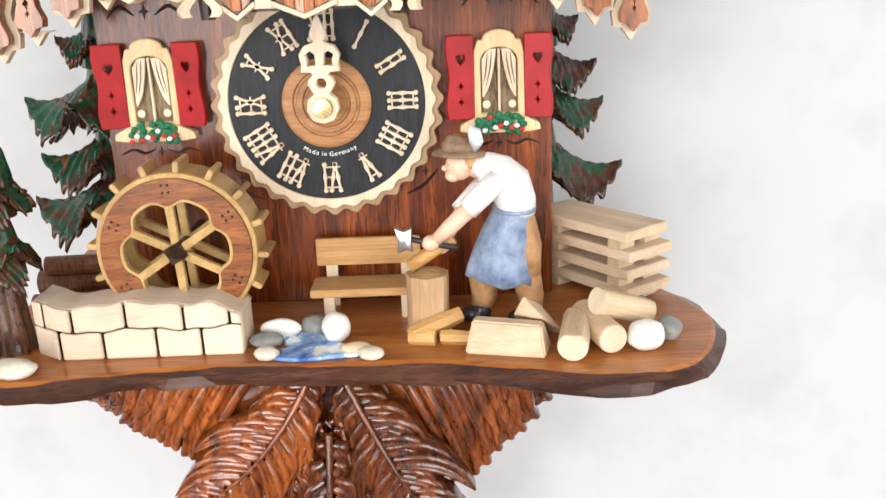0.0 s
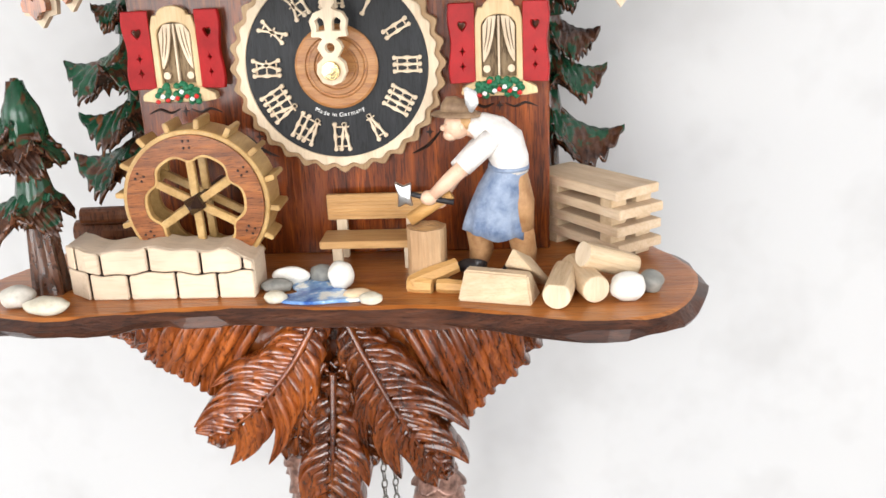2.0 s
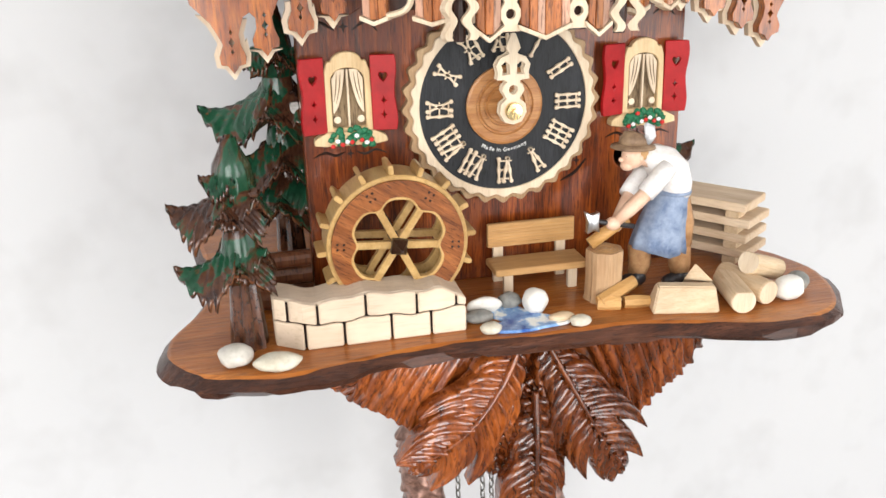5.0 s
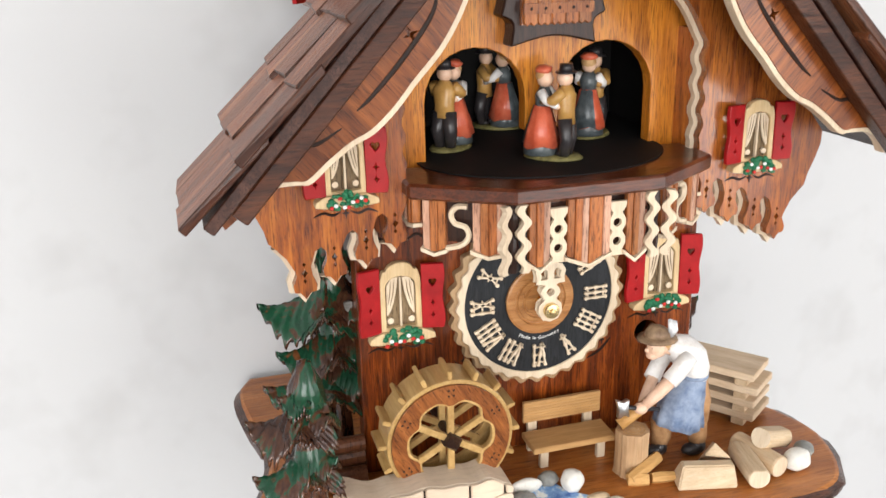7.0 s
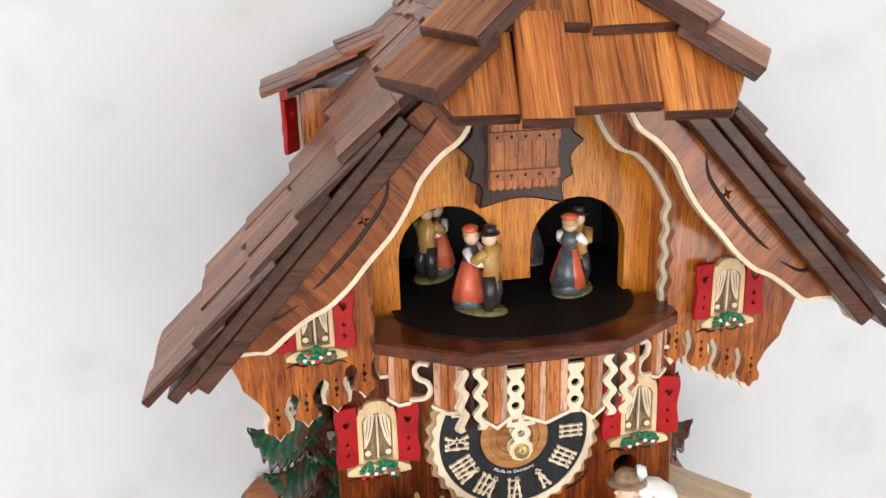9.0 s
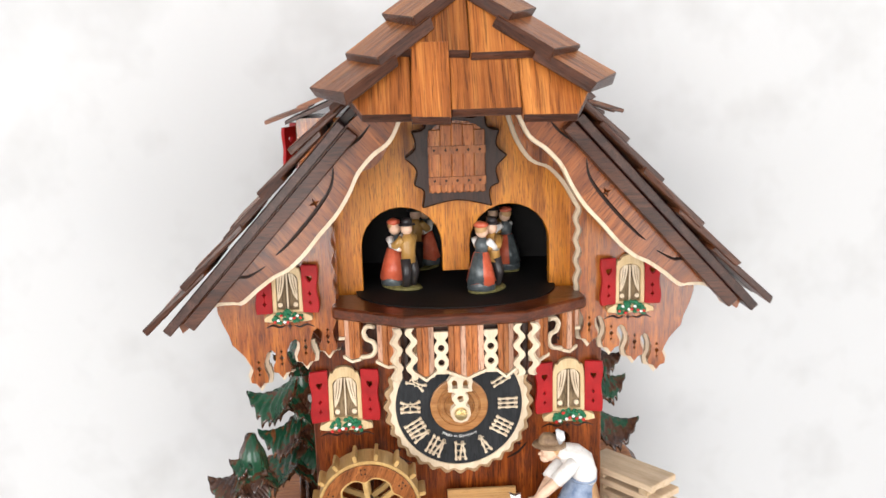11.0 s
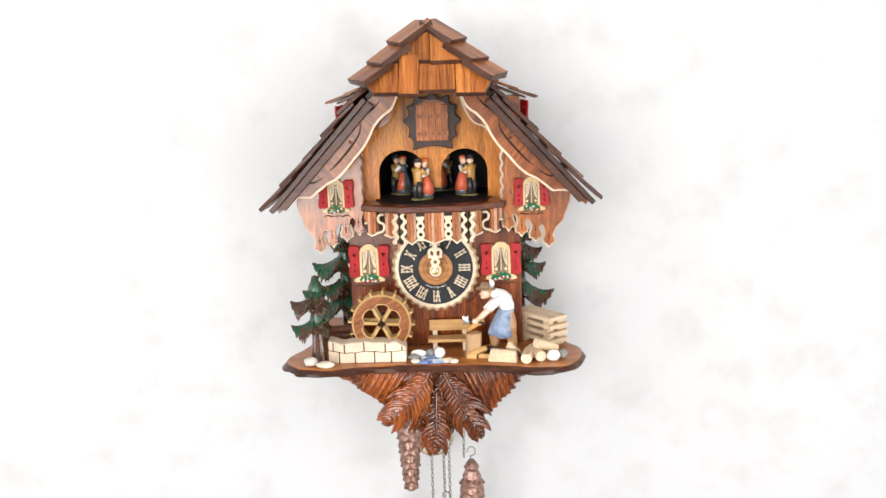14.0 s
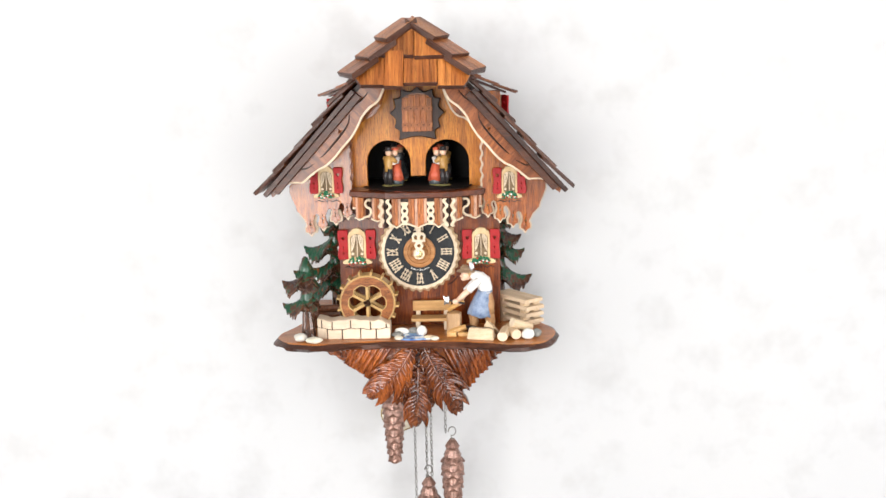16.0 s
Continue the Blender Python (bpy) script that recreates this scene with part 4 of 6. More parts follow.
def roof():
    rf = part("roof", plate([(-0.004, 0.3225), (0.004, 0.3225), (0.004, 0.3150), (-0.004, 0.3150)], -0.0560, 0.106, (), 0.0004), M_DARK, clock, "steep dark roof covered with wooden shingles")
    for s in (-1, 1):
        for a, b, y0 in ((EAVE, KNEE, -0.0700), (KNEE, RIDGE, -0.0560)):
            n = Vector((-(b - a).y, (b - a).x)).normalized() * 0.005
            n = n if n.y < 0 else -n
            loop = [(s * a.x, a.y), (s * b.x, b.y), (s * (b + n).x, (b + n).y), (s * (a + n).x, (a + n).y)]
            part("roof_board", plate(loop, y0, 0.012 if b is KNEE else 0.106, (), 0.0005), M_DARK, rf)
    # dark fascia strip beneath the shingles at the front
    for s in (-1, 1):
        a, b = Vector((0.1470, 0.1655)), Vector((0.0575, 0.2632))
        n = Vector((0.0062, 0.0054))
        loop = [(s * p.x, p.y) for p in (a, b, b - n * 0.85, a - n * 0.85)]
        part("fascia", plate(loop, -0.0690, -0.0605, (), 0.0005), M_BARK, rf, "dark fascia under the shingles")
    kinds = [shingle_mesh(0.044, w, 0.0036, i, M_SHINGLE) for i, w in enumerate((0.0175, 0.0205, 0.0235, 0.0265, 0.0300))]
    sizes = (0.0175, 0.0205, 0.0235, 0.0265, 0.0300)
    random.seed(11)
    for s in (-1, 1):
        for c in range(8):
            low = 0.0298 * c - 0.0005
            top = low + 0.0425
            if top > LOW + HIGH - 0.002:
                top = LOW + HIGH - 0.002
            front = -0.0735 - 0.0065 * random.random() if low < LOW - 0.01 else (-0.0900 + (low - LOW) / HIGH * 0.030)
            y = front
            back = (-0.010, 0.012, 0.016, 0.020, 0.106)[min(c, 4)]
            while y < back - 0.004:
                k = random.randrange(5)
                w = sizes[k]
                mid = y + w / 2
                if mid + w / 2 > back + 0.004:
                    break
                hole = 0.050 < mid < 0.108 and LOW * 0.72 < low < LOW * 0.98
                if not hole:
                    # from the upper end, tilted so that its foot lies on the course below
                    m = slope_pose(s, top, mid, 0.0008) @ pose(0, 0, 0, random.uniform(-1, 1), 0, random.uniform(-1.4, 1.4)) @ Matrix.Rotation(radians(-4.0 + random.uniform(-1.0, 1.0)), 4, "Y") @ Matrix.Translation((random.uniform(-0.001, 0.003) - 0.0005, 0, 0))
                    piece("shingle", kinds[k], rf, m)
                y += w + 0.0004
    # front hip
    up = Vector((0, 0.0430, 0.0670)).normalized()
    out = Vector((0, -up.z, up.y))
    base = Matrix.Translation((0.001, -0.1035, 0.2685)) @ Matrix((Vector((1, 0, 0)), -out, up)).transposed().to_4x4()
    hp = part("hip_board", plate([(-0.051, 0.006), (0.051, 0.006), (0.054, 0.014), (0, 0.076), (-0.054, 0.014)], 0.0005, 0.0050, (), 0.0004), M_DARK, clock, "front hip of the roof with wide wooden shingles")
    hp.matrix_basis = Matrix.Translation(-HOME[clock]) @ base @ Matrix.Translation(HOME[clock])
    rows = [
        ([(-0.0530, 0.0010), (-0.0285, 0.0005), (-0.0285, 0.040), (-0.0300, 0.040), (-0.0600, 0.0105)], 0.0, 2.5),
        ([(-0.0290, -0.0022), (-0.0095, -0.0030), (-0.0085, 0.037), (-0.0275, 0.037)], -0.0030, 3.5),
        ([(-0.0090, 0.0020), (0.0265, 0.0020), (0.0260, 0.040), (-0.0085, 0.040)], -0.0004, 2.5),
        ([(0.0270, -0.0015), (0.0540, -0.0020), (0.0610, 0.0100), (0.0300, 0.040), (0.0265, 0.040)], 0.0, 2.5),
        ([(-0.0360, 0.0330), (0.0020, 0.0310), (0.0020, 0.068), (-0.0060, 0.066), (-0.0370, 0.036)], -0.0032, 3.0),
        ([(0.0025, 0.0295), (0.0360, 0.0300), (0.0370, 0.034), (0.0060, 0.066), (0.0025, 0.068)], -0.0036, 3.0),
    ]
    for loop, dy, tilt in rows:
        loop = [(x * 0.93, z) for x, z in loop]
        bm = plate(loop, -0.0038 + dy, -0.0004 + dy, (), 0.0005)
        bm.normal_update()
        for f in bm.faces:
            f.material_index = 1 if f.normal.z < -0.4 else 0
        for v in {v for f in bm.faces if f.material_index for v in f.verts}:
            if v.co.y > -0.0020 + dy:
                v.co.z -= 0.0020
        bm.transform(base @ Matrix.Rotation(radians(tilt), 4, "X"))
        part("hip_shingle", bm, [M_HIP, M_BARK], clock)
    # thick stepped planks over both hip edges
    for s in (-1, 1):
        foot, head = Vector((s * (0.0545 if s < 0 else 0.0575), -0.0960, 0.2750)), Vector((0, -0.0640, 0.3265))
        down = (foot - head).normalized()
        n = Vector((s * 0.70, -0.62, 1.15))
        n = (n - down * n.dot(down)).normalized()
        m = Matrix((down, n.cross(down), n)).transposed().to_4x4()
        for k, (start, long, wide) in enumerate(((-0.003, 0.0385, 0.0270), (0.0285, 0.0350, 0.0285), (0.0545, 0.0325, 0.0300))):
            me = shingle_mesh(long, wide, 0.0062, 20 + k + (3 if s > 0 else 0), M_HIPX)
            piece("hip_plank", me, rf, Matrix.Translation(head + down * start + n * 0.0036) @ m @ Matrix.Rotation(radians(-8.0), 4, "Y") @ pose(0, 0, 0, 0, 0, (1.5, -1.0, 2.0)[k] * s))
    # ridge caps, one side lapping over the other
    for i in range(7):
        y0 = -0.0640 + i * 0.0265
        for s in (-1, 1):
            bm = box(-0.0060 if s > 0 else -0.0030, 0.0150, -0.0140, 0.0140, 0, 0.0034, 0.0005)
            bm.transform(slope_pose(s, LOW + HIGH, y0 + 0.0095, 0.0026 if i else 0.0046))
            part("ridge_cap", bm, M_HIPX, rf)


def dormers():
    for s in (-1, 1):
        y0, y1 = (0.052, 0.104)
        d = part("dormer", box(min(s * 0.050, s * 0.0945), max(s * 0.050, s * 0.0945), y0, y1, 0.226, 0.2615, 0.0004), M_WING, clock, "small shed dormer with red shutters")
        for j in range(3):
            for r in range(3):
                bm = box(0, 0.0290, -0.0098, 0.0098, 0, 0.0026, 0.0004)
                x = 0.045 + r * 0.0205
                z = 0.2860 - (x - 0.045) * 0.42
                m = Matrix.Translation((s * x, y0 + 0.006 + j * 0.0205, z - 0.0006 * r)) @ Matrix.Diagonal((s, 1, 1, 1)) @ Matrix.Rotation(radians(20 + random.uniform(-2, 2)), 4, "Y") @ pose(0, 0, 0, 0, 0, random.uniform(-2, 2))
                bm.transform(m)
                part("shingle", bm, M_SHINGLE, d)
        part("dormer_roof", plate([(s * 0.046, 0.2835), (s * 0.101, 0.2605), (s * 0.101, 0.2580), (s * 0.046, 0.2795)], y0 - 0.006, y1 + 0.004, (), 0.0003), M_DARK, d)
        fr = part("dormer_window", box(min(s * 0.0948, s * 0.0968), max(s * 0.0948, s * 0.0968), y0 + 0.014, y1 - 0.014, 0.230, 0.2570, 0.0004), M_CREAM, d, "pale dormer window")
        for e in (-1, 1):
            bm = shutter(0.0130, 0.0270, e)
            bm.transform(Matrix.Translation((s * 0.0972, (y0 + y1) / 2 + e * 0.0135, 0.2425)) @ pose(0, 0, 0, 0, 0, 90) @ pose(0, 0, 0, 0, 0, -e * s * 28))
            part("shutter", bm, M_RED, d, "red dormer shutter")


# ---- platform and carving ----
EDGE = [(-0.141, 0.137), (-0.150, 0.115), (-0.147, 0.080), (-0.140, 0.041), (-0.1475, 0.006), (-0.159, -0.020), (-0.1595, -0.043), (-0.148, -0.060), (-0.136, -0.067), (-0.113, -0.073), (-0.090, -0.070), (-0.064, -0.065), (-0.040, -0.063), (-0.012, -0.066), (0.012, -0.066), (0.038, -0.066), (0.065, -0.073), (0.098, -0.083), (0.128, -0.078), (0.144, -0.061), (0.153, -0.032), (0.148, -0.006), (0.141, 0.010), (0.134, 0.042), (0.138, 0.080), (0.140, 0.115), (0.134, 0.137)]


def platform():
    loop = curve(EDGE, 4)
    n = len(loop)
    bm = bmesh.new()
    rings = []
    for k, (d, z, wob) in enumerate(((-0.0022, 0.0, 0.0), (-0.0006, -0.0006, 0.0006), (0.0030, -0.0042, 0.0022), (0.0022, -0.0066, 0.0020), (-0.0030, -0.0085, 0.0008))):
        g = grown(loop, d - 0.0035)
        ring = []
        for i, (x, y) in enumerate(g):
            f = math.floor(i * 0.34)
            w = wob * noise.noise(Vector((f * 1.37, k * 2.1, 0.3))) * 1.6
            ring.append(bm.verts.new((x + w * 0.7, min(y + w, 0.1385), z + w)))
        rings.append(ring)
    top = bm.faces.new(rings[0])
    for r, (a, b) in enumerate(zip(rings, rings[1:])):
        for i in range(n):
            f = bm.faces.new((a[i], a[(i + 1) % n], b[(i + 1) % n], b[i]))
            f.material_index = 1 if r else 0
    f = bm.faces.new(rings[-1][::-1])
    f.material_index = 1
    bmesh.ops.triangulate(bm, faces=[top, f])
    part("platform", bm, [M_BASE, M_BARK], clock, "stained wooden platform with a dark chipped wavy edge")


def flute(base, tip, bow, width, hollow, rows=9, cols=3, blunt=0.03):
    """One gouge cut of a carved leaf: a pointed flute with raised rims and a hollow middle."""
    a, b = Vector(base), Vector(tip)
    d = b - a
    side = Vector((d.z, 0, -d.x)).normalized()
    bm = bmesh.new()
    grid = []
    for i in range(rows + 1):
        t = i / rows
        p = a + d * t + side * (bow * math.sin(math.pi * t))
        w = width * max(blunt, math.sin(math.pi * (0.22 + 0.78 * t))) ** 0.75
        rise = hollow * (0.4 + 0.6 * math.sin(math.pi * min(1.0, 0.2 + 0.8 * t)))
        grid.append([bm.verts.new(p + side * (w * j / cols) - Vector((0, rise * (0.15 + 0.85 * (1 - abs(abs(j / cols) - 0.62) / 0.62)) if abs(j) < cols else 0, 0))) for j in range(-cols, cols + 1)])
    back = [[bm.verts.new(v.co + Vector((0, 0.0065, 0))) for v in (r[0], r[-1])] for r in grid]
    for i, (p, q) in enumerate(zip(grid, grid[1:])):
        for j in range(2 * cols):
            bm.faces.new((p[j], p[j + 1], q[j + 1], q[j]))
        bm.faces.new((p[0], q[0], back[i + 1][0], back[i][0]))
        bm.faces.new((p[-1], q[-1], back[i + 1][1], back[i][1]))
    return bm


def leaf(spine, widths, count, spread, hollow, seed):
    """A carved leaf: a raised midrib with flutes that sweep out to both sides, like a feather."""
    random.seed(seed)
    sp = [Vector(p) for p in curve(spine, 12)]
    bm = bmesh.new()

    def at(t):
        q = min(t, 0.9999) * (len(sp) - 1)
        k = int(q)
        return sp[k].lerp(sp[k + 1], q - k), (sp[k + 1] - sp[k]).normalized()

    long = sum((q - p).length for p, q in zip(sp, sp[1:]))
    for i in range(count):
        t = (i + 0.3) / count
        p, d = at(t)
        wq = t * (len(widths) - 1)
        k = min(int(wq), len(widths) - 2)
        reach = widths[k] + (widths[k + 1] - widths[k]) * (wq - k)
        for s in (-1, 1):
            ang = radians(s * (spread * (1 - 0.45 * t) + random.uniform(-8, 8)))
            way = Vector((d.x * math.cos(ang) - d.z * math.sin(ang), 0, d.x * math.sin(ang) + d.z * math.cos(ang)))
            far = reach * (0.74 + 0.17 * ((i + 2 * (s > 0)) % 4) + random.uniform(-0.04, 0.04)) / max(0.45, math.sin(radians(spread * (1 - 0.45 * t))))
            end = p + way * far + Vector((0, 0.0030, 0))
            add(bm, flute(p + Vector((0, 0.0010 - 0.0022 * t, 0)), end, -s * 0.16 * far, long / count * 0.85, hollow * random.uniform(0.6, 1.5)))
    p, d = at(0.86)
    add(bm, flute(p + Vector((0, -0.001, 0)), sp[-1] + d * 0.003, 0, 0.0032, hollow))
    add(bm, tube([q - Vector((0, 0.0014, 0)) for q in sp], [(0.0017 * (1 - 0.75 * i / (len(sp) - 1)), 0.0030 * (1 - 0.7 * i / (len(sp) - 1))) for i in range(len(sp))], 8))
    return bm


def carving():
    core = [(-0.095, -0.0078), (0.087, -0.0078), (0.087, -0.016), (0.066, -0.040), (0.050, -0.055), (0.034, -0.064), (0.010, -0.062), (-0.004, -0.078), (-0.018, -0.060), (-0.050, -0.056), (-0.063, -0.040), (-0.082, -0.0235), (-0.094, -0.015)]
    cv = part("leaf_carving", plate(curve(core, 3, True), -0.0400, -0.0200, (), 0.0010), M_CARVE, clock, "deeply carved brown leaf ornament under the platform")
    part("carving_back", plate([(-0.084, -0.0082), (0.080, -0.0082), (0.036, -0.046), (-0.042, -0.046)], -0.0200, 0.0, (), 0.0006), M_DARKV, cv)
    # fans of long gouge cuts that run out to the rim
    random.seed(31)
    for top0, top1, end0, end1, n in (((-0.034, -0.009), (-0.092, -0.009), (-0.055, -0.050), (-0.098, -0.0170), 9), ((0.028, -0.009), (0.088, -0.009), (0.047, -0.064), (0.0905, -0.0190), 10)):
        bm = bmesh.new()
        for k in range(n):
            q = k / (n - 1)
            deep = -0.0425 - 0.0060 * math.sin(math.pi * q) + random.uniform(-0.0012, 0.0012)
            top = Vector((top0[0] + (top1[0] - top0[0]) * q, deep, top0[1]))
            out = 0.10 * math.sin(math.pi * q)
            end = Vector((end0[0] + (end1[0] - end0[0]) * q, deep + 0.003, end0[1] + (end1[1] - end0[1]) * q + 0.004 * out + random.uniform(-0.001, 0.002)))
            add(bm, flute(top, end, (0.5 - q) * 0.008 * (1 if top0[0] < 0 else -1), random.uniform(0.0064, 0.0080), 0.0058, 12, 4, 0.42))
        part("carved_fan", bm, M_CARVE, cv, smooth=True)
    specs = [
        # curled outer leaf
        ([(-0.066, -0.041, -0.009), (-0.082, -0.044, -0.0130), (-0.099, -0.039, -0.0150)], [0.002, 0.004, 0.004, 0.002], 6, 26),
        # leaves half hidden behind the large ones
        ([(-0.006, -0.046, -0.030), (-0.016, -0.050, -0.048), (-0.022, -0.047, -0.072)], [0.008, 0.010, 0.008, 0.002], 9, 32),
        ([(0.002, -0.046, -0.030), (0.006, -0.050, -0.052), (0.009, -0.047, -0.076)], [0.008, 0.010, 0.008, 0.002], 9, 32),
        # large side leaves and the middle leaf
        ([(-0.007, -0.047, -0.008), (-0.018, -0.053, -0.027), (-0.035, -0.055, -0.047), (-0.058, -0.049, -0.0650)], [0.003, 0.013, 0.0165, 0.0105, 0.001], 17, 44),
        ([(0.003, -0.047, -0.008), (0.014, -0.053, -0.030), (0.026, -0.056, -0.053), (0.042, -0.050, -0.0830)], [0.003, 0.013, 0.0165, 0.0105, 0.001], 17, 44),
        ([(-0.002, -0.052, -0.032), (-0.003, -0.058, -0.058), (-0.0045, -0.060, -0.076), (-0.0070, -0.054, -0.0970)], [0.002, 0.009, 0.0120, 0.0080, 0.001], 13, 40),
    ]
    for i, (sp, w, count, spread) in enumerate(specs):
        part("carved_leaf", leaf(sp, w, count, spread, 0.0032, 40 + i), M_CARVE, cv, smooth=True)


roof(), dormers(), platform(), carving()

# ---- water wheel ----
def water_wheel():
    cx, cz, yf, yb = -0.0570, 0.0362, -0.0345, -0.0150
    w = thing("water_wheel", (cx, yf, cz), "brown and ochre wooden mill wheel with paddles", "water wheel")
    lob = []
    for i in range(180):
        a = 2 * math.pi * i / 180
        q = abs(math.cos(3 * (a - radians(90))))
        r = 0.0182 + 0.0032 * (1 - q ** 5)
        lob.append((cx + r * math.cos(a), cz + r * math.sin(a)))
    part("front_ring", plate(circle(cx, cz, 0.0286, 72), yf, yf + 0.0024, [lob], 0.0004), M_WHEEL, w, "brown front ring with drilled dots")
    part("back_ring", plate(circle(cx, cz, 0.0286, 72), yb - 0.0030, yb - 0.0004, [lob], 0.0004), M_BRASSWOOD, w)
    inn = [(cx + (x - cx) * 0.94, cz + (z - cz) * 0.94) for x, z in lob]
    part("lobed_frame", plate([(cx + (x - cx) * 1.04, cz + (z - cz) * 1.04) for x, z in lob], yf + 0.0004, yf + 0.0042, [inn], 0.0003), M_BRASSWOOD, w, "ochre lobed inner frame")
    part("rim", plate(circle(cx, cz, 0.0306, 72), yf + 0.0012, yb, [circle(cx, cz, 0.0284, 72)], 0.0004), M_BRASSWOOD, w, "ochre rim")
    for y in (yf + 0.0006, yb - 0.0040):
        for i in range(6):
            bm = box(-0.0016, 0.0016, y, y + 0.0028, 0.002, 0.0212, 0.0003)
            bm.transform(Matrix.Translation((cx, 0, cz)) @ Matrix.Rotation(radians(60 * i), 4, "Y"))
            part("spoke", bm, M_BRASSWOOD, w)
    for i in range(16):
        bm = box(-0.0011, 0.0011, yf + 0.0022, yb - 0.001, 0.0300, 0.0345, 0.0004)
        bm.transform(Matrix.Translation((cx, 0, cz)) @ Matrix.Rotation(radians(22.5 * i + 8), 4, "Y"))
        part("paddle", bm, M_BRASSWOOD, w)
    hub = lathe([(0.0008, -0.0075), (0.0046, -0.0020), (0.0046, 0.0030)], (cx, yf, cz), "y", 4)
    hub.transform(Matrix.Translation((cx, 0, cz)) @ Matrix.Rotation(radians(20), 4, "Y") @ Matrix.Translation((-cx, 0, -cz)))
    part("hub", hub, M_DARKV, w, "dark pyramid hub cap")
    part("axle", lathe([(0.0022, 0), (0.0022, 0.042)], (cx, yf + 0.002, cz), "y", 14), M_DARKV, w)
    for i in range(6):
        for a, r in ((-2.8, 0.0234), (2.8, 0.0234), (-2.6, 0.0262), (2.6, 0.0262)):
            ang = radians(60 * i + a + 30)
            part("dot", ball((cx + r * math.cos(ang), yf - 0.0001, cz + r * math.sin(ang)), (0.0006, 0.0003, 0.0006), 1), M_BLACK, w)
    return w


# ---- garden wall of carved stones ----
def stone_wall():
    """One carved block: stones stand proud of dark joints on its front, the top is plain."""
    random.seed(8)
    w = thing("garden_wall", (-0.068, -0.037, 0), "low pale carved garden wall with dark joints", "garden wall")

    def crest(x):
        return 0.0212 + 0.0008 * math.sin(x * 150) + 0.0005 * math.sin(x * 410) - max(0.0, x + 0.0430) * 0.55

    def bend(bm):
        for v in bm.verts:
            v.co.y += max(0.0, -0.1010 - v.co.x) * 0.75
        return bm

    def strip(x0, x1, y0, y1, low, high, bevel):
        n = max(3, int((x1 - x0) / 0.0025))
        xs = [x0 + (x1 - x0) * i / n for i in range(n + 1)]
        return bend(plate([(x, low(x)) for x in xs] + [(x, high(x)) for x in reversed(xs)], y0, y1, (), bevel))

    mid = (lambda x: 0.0112 + 0.0007 * math.sin(x * 170 + 1) + 0.0004 * math.sin(x * 480))
    part("core", strip(-0.1120, -0.0318, -0.0468, -0.0290, lambda x: 0.0, lambda x: crest(x) - 0.0002, 0.0012), M_WALLBLOCK, w, "plain pale top and back")
    part("joint", strip(-0.1112, -0.0326, -0.0474, -0.0469, lambda x: 0.0005, lambda x: crest(x) - 0.0016, 0), M_BLACK, w, "dark sunk joints")
    lower = [-0.1125, -0.1000, -0.0838, -0.0640, -0.0470, -0.0313]
    upper = [-0.1125, -0.1065, -0.0945, -0.0745, -0.0530, -0.0360, -0.0313]
    for xs, low, high in ((lower, lambda x: 0.0, lambda x: mid(x) - 0.0003), (upper, lambda x: mid(x) + 0.0003, crest)):
        for a, b in zip(xs, xs[1:]):
            part("stone", strip(a + 0.00055, b - 0.00055, -0.0496, -0.0475, low, high, 0.0006), M_WALLBLOCK, w)


# ---- bench ----
def bench():
    b = thing("bench", (0.0125, -0.008, 0), "small varnished wooden bench with a plank back", "bench")
    part("backrest", box(-0.0088, 0.0345, -0.0026, -0.0002, 0.0185, 0.0300, 0.0003), M_BENCH, b, "grooved backrest plank")
    for i in range(6):
        part("groove", box(-0.0086, 0.0343, -0.00285, -0.0024, 0.0200 + i * 0.0016, 0.0203 + i * 0.0016, 0), M_OAK, b)
    for x in (-0.0030, 0.0285):
        part("leg", box(x - 0.0024, x + 0.0024, -0.0006, 0.0022, 0.0, 0.0215, 0.0003), M_CREAM, b)
        part("leg", box(x - 0.0022, x + 0.0022, -0.0175, -0.0145, 0.0, 0.0105, 0.0003), M_CREAM, b)
    part("seat", box(-0.0100, 0.0350, -0.0205, -0.0028, 0.0105, 0.0138, 0.0004), M_BENCH, b)


# ---- wood on the platform ----
def log(name, a, b, r, flat, label, group):
    """A round billet from a to b with rings on its ends; flat: a split face on top."""
    a, b = Vector(a), Vector(b)
    d = (b - a).normalized()
    side = d.cross(Vector((0, 0, 1))).normalized()
    up = side.cross(d)
    long = (b - a).length / 2
    bm = bmesh.new()
    rings = []
    n = 20
    for t, k in ((-1, 0.93), (-0.94, 1), (0, 1.01), (0.94, 1), (1, 0.93)):
        ring = []
        for i in range(n):
            c, q = math.cos(2 * math.pi * i / n), math.sin(2 * math.pi * i / n)
            ring.append(bm.verts.new((t * long, -c * r * k, min(q, flat) * r * k)))
        rings.append(ring)
    for p, q in zip(rings, rings[1:]):
        for i in range(n):
            bm.faces.new((p[i], p[(i + 1) % n], q[(i + 1) % n], q[i]))
    for ring in (rings[0][::-1], rings[-1]):
        f = bm.faces.new(ring)
        f.material_index = 1
    turn = Matrix((d, -side, up)).transposed().to_4x4()
    return solo(name, bm, [M_PALE, M_CREAM], tuple((a + b) / 2), label, "log", group, turn=turn)


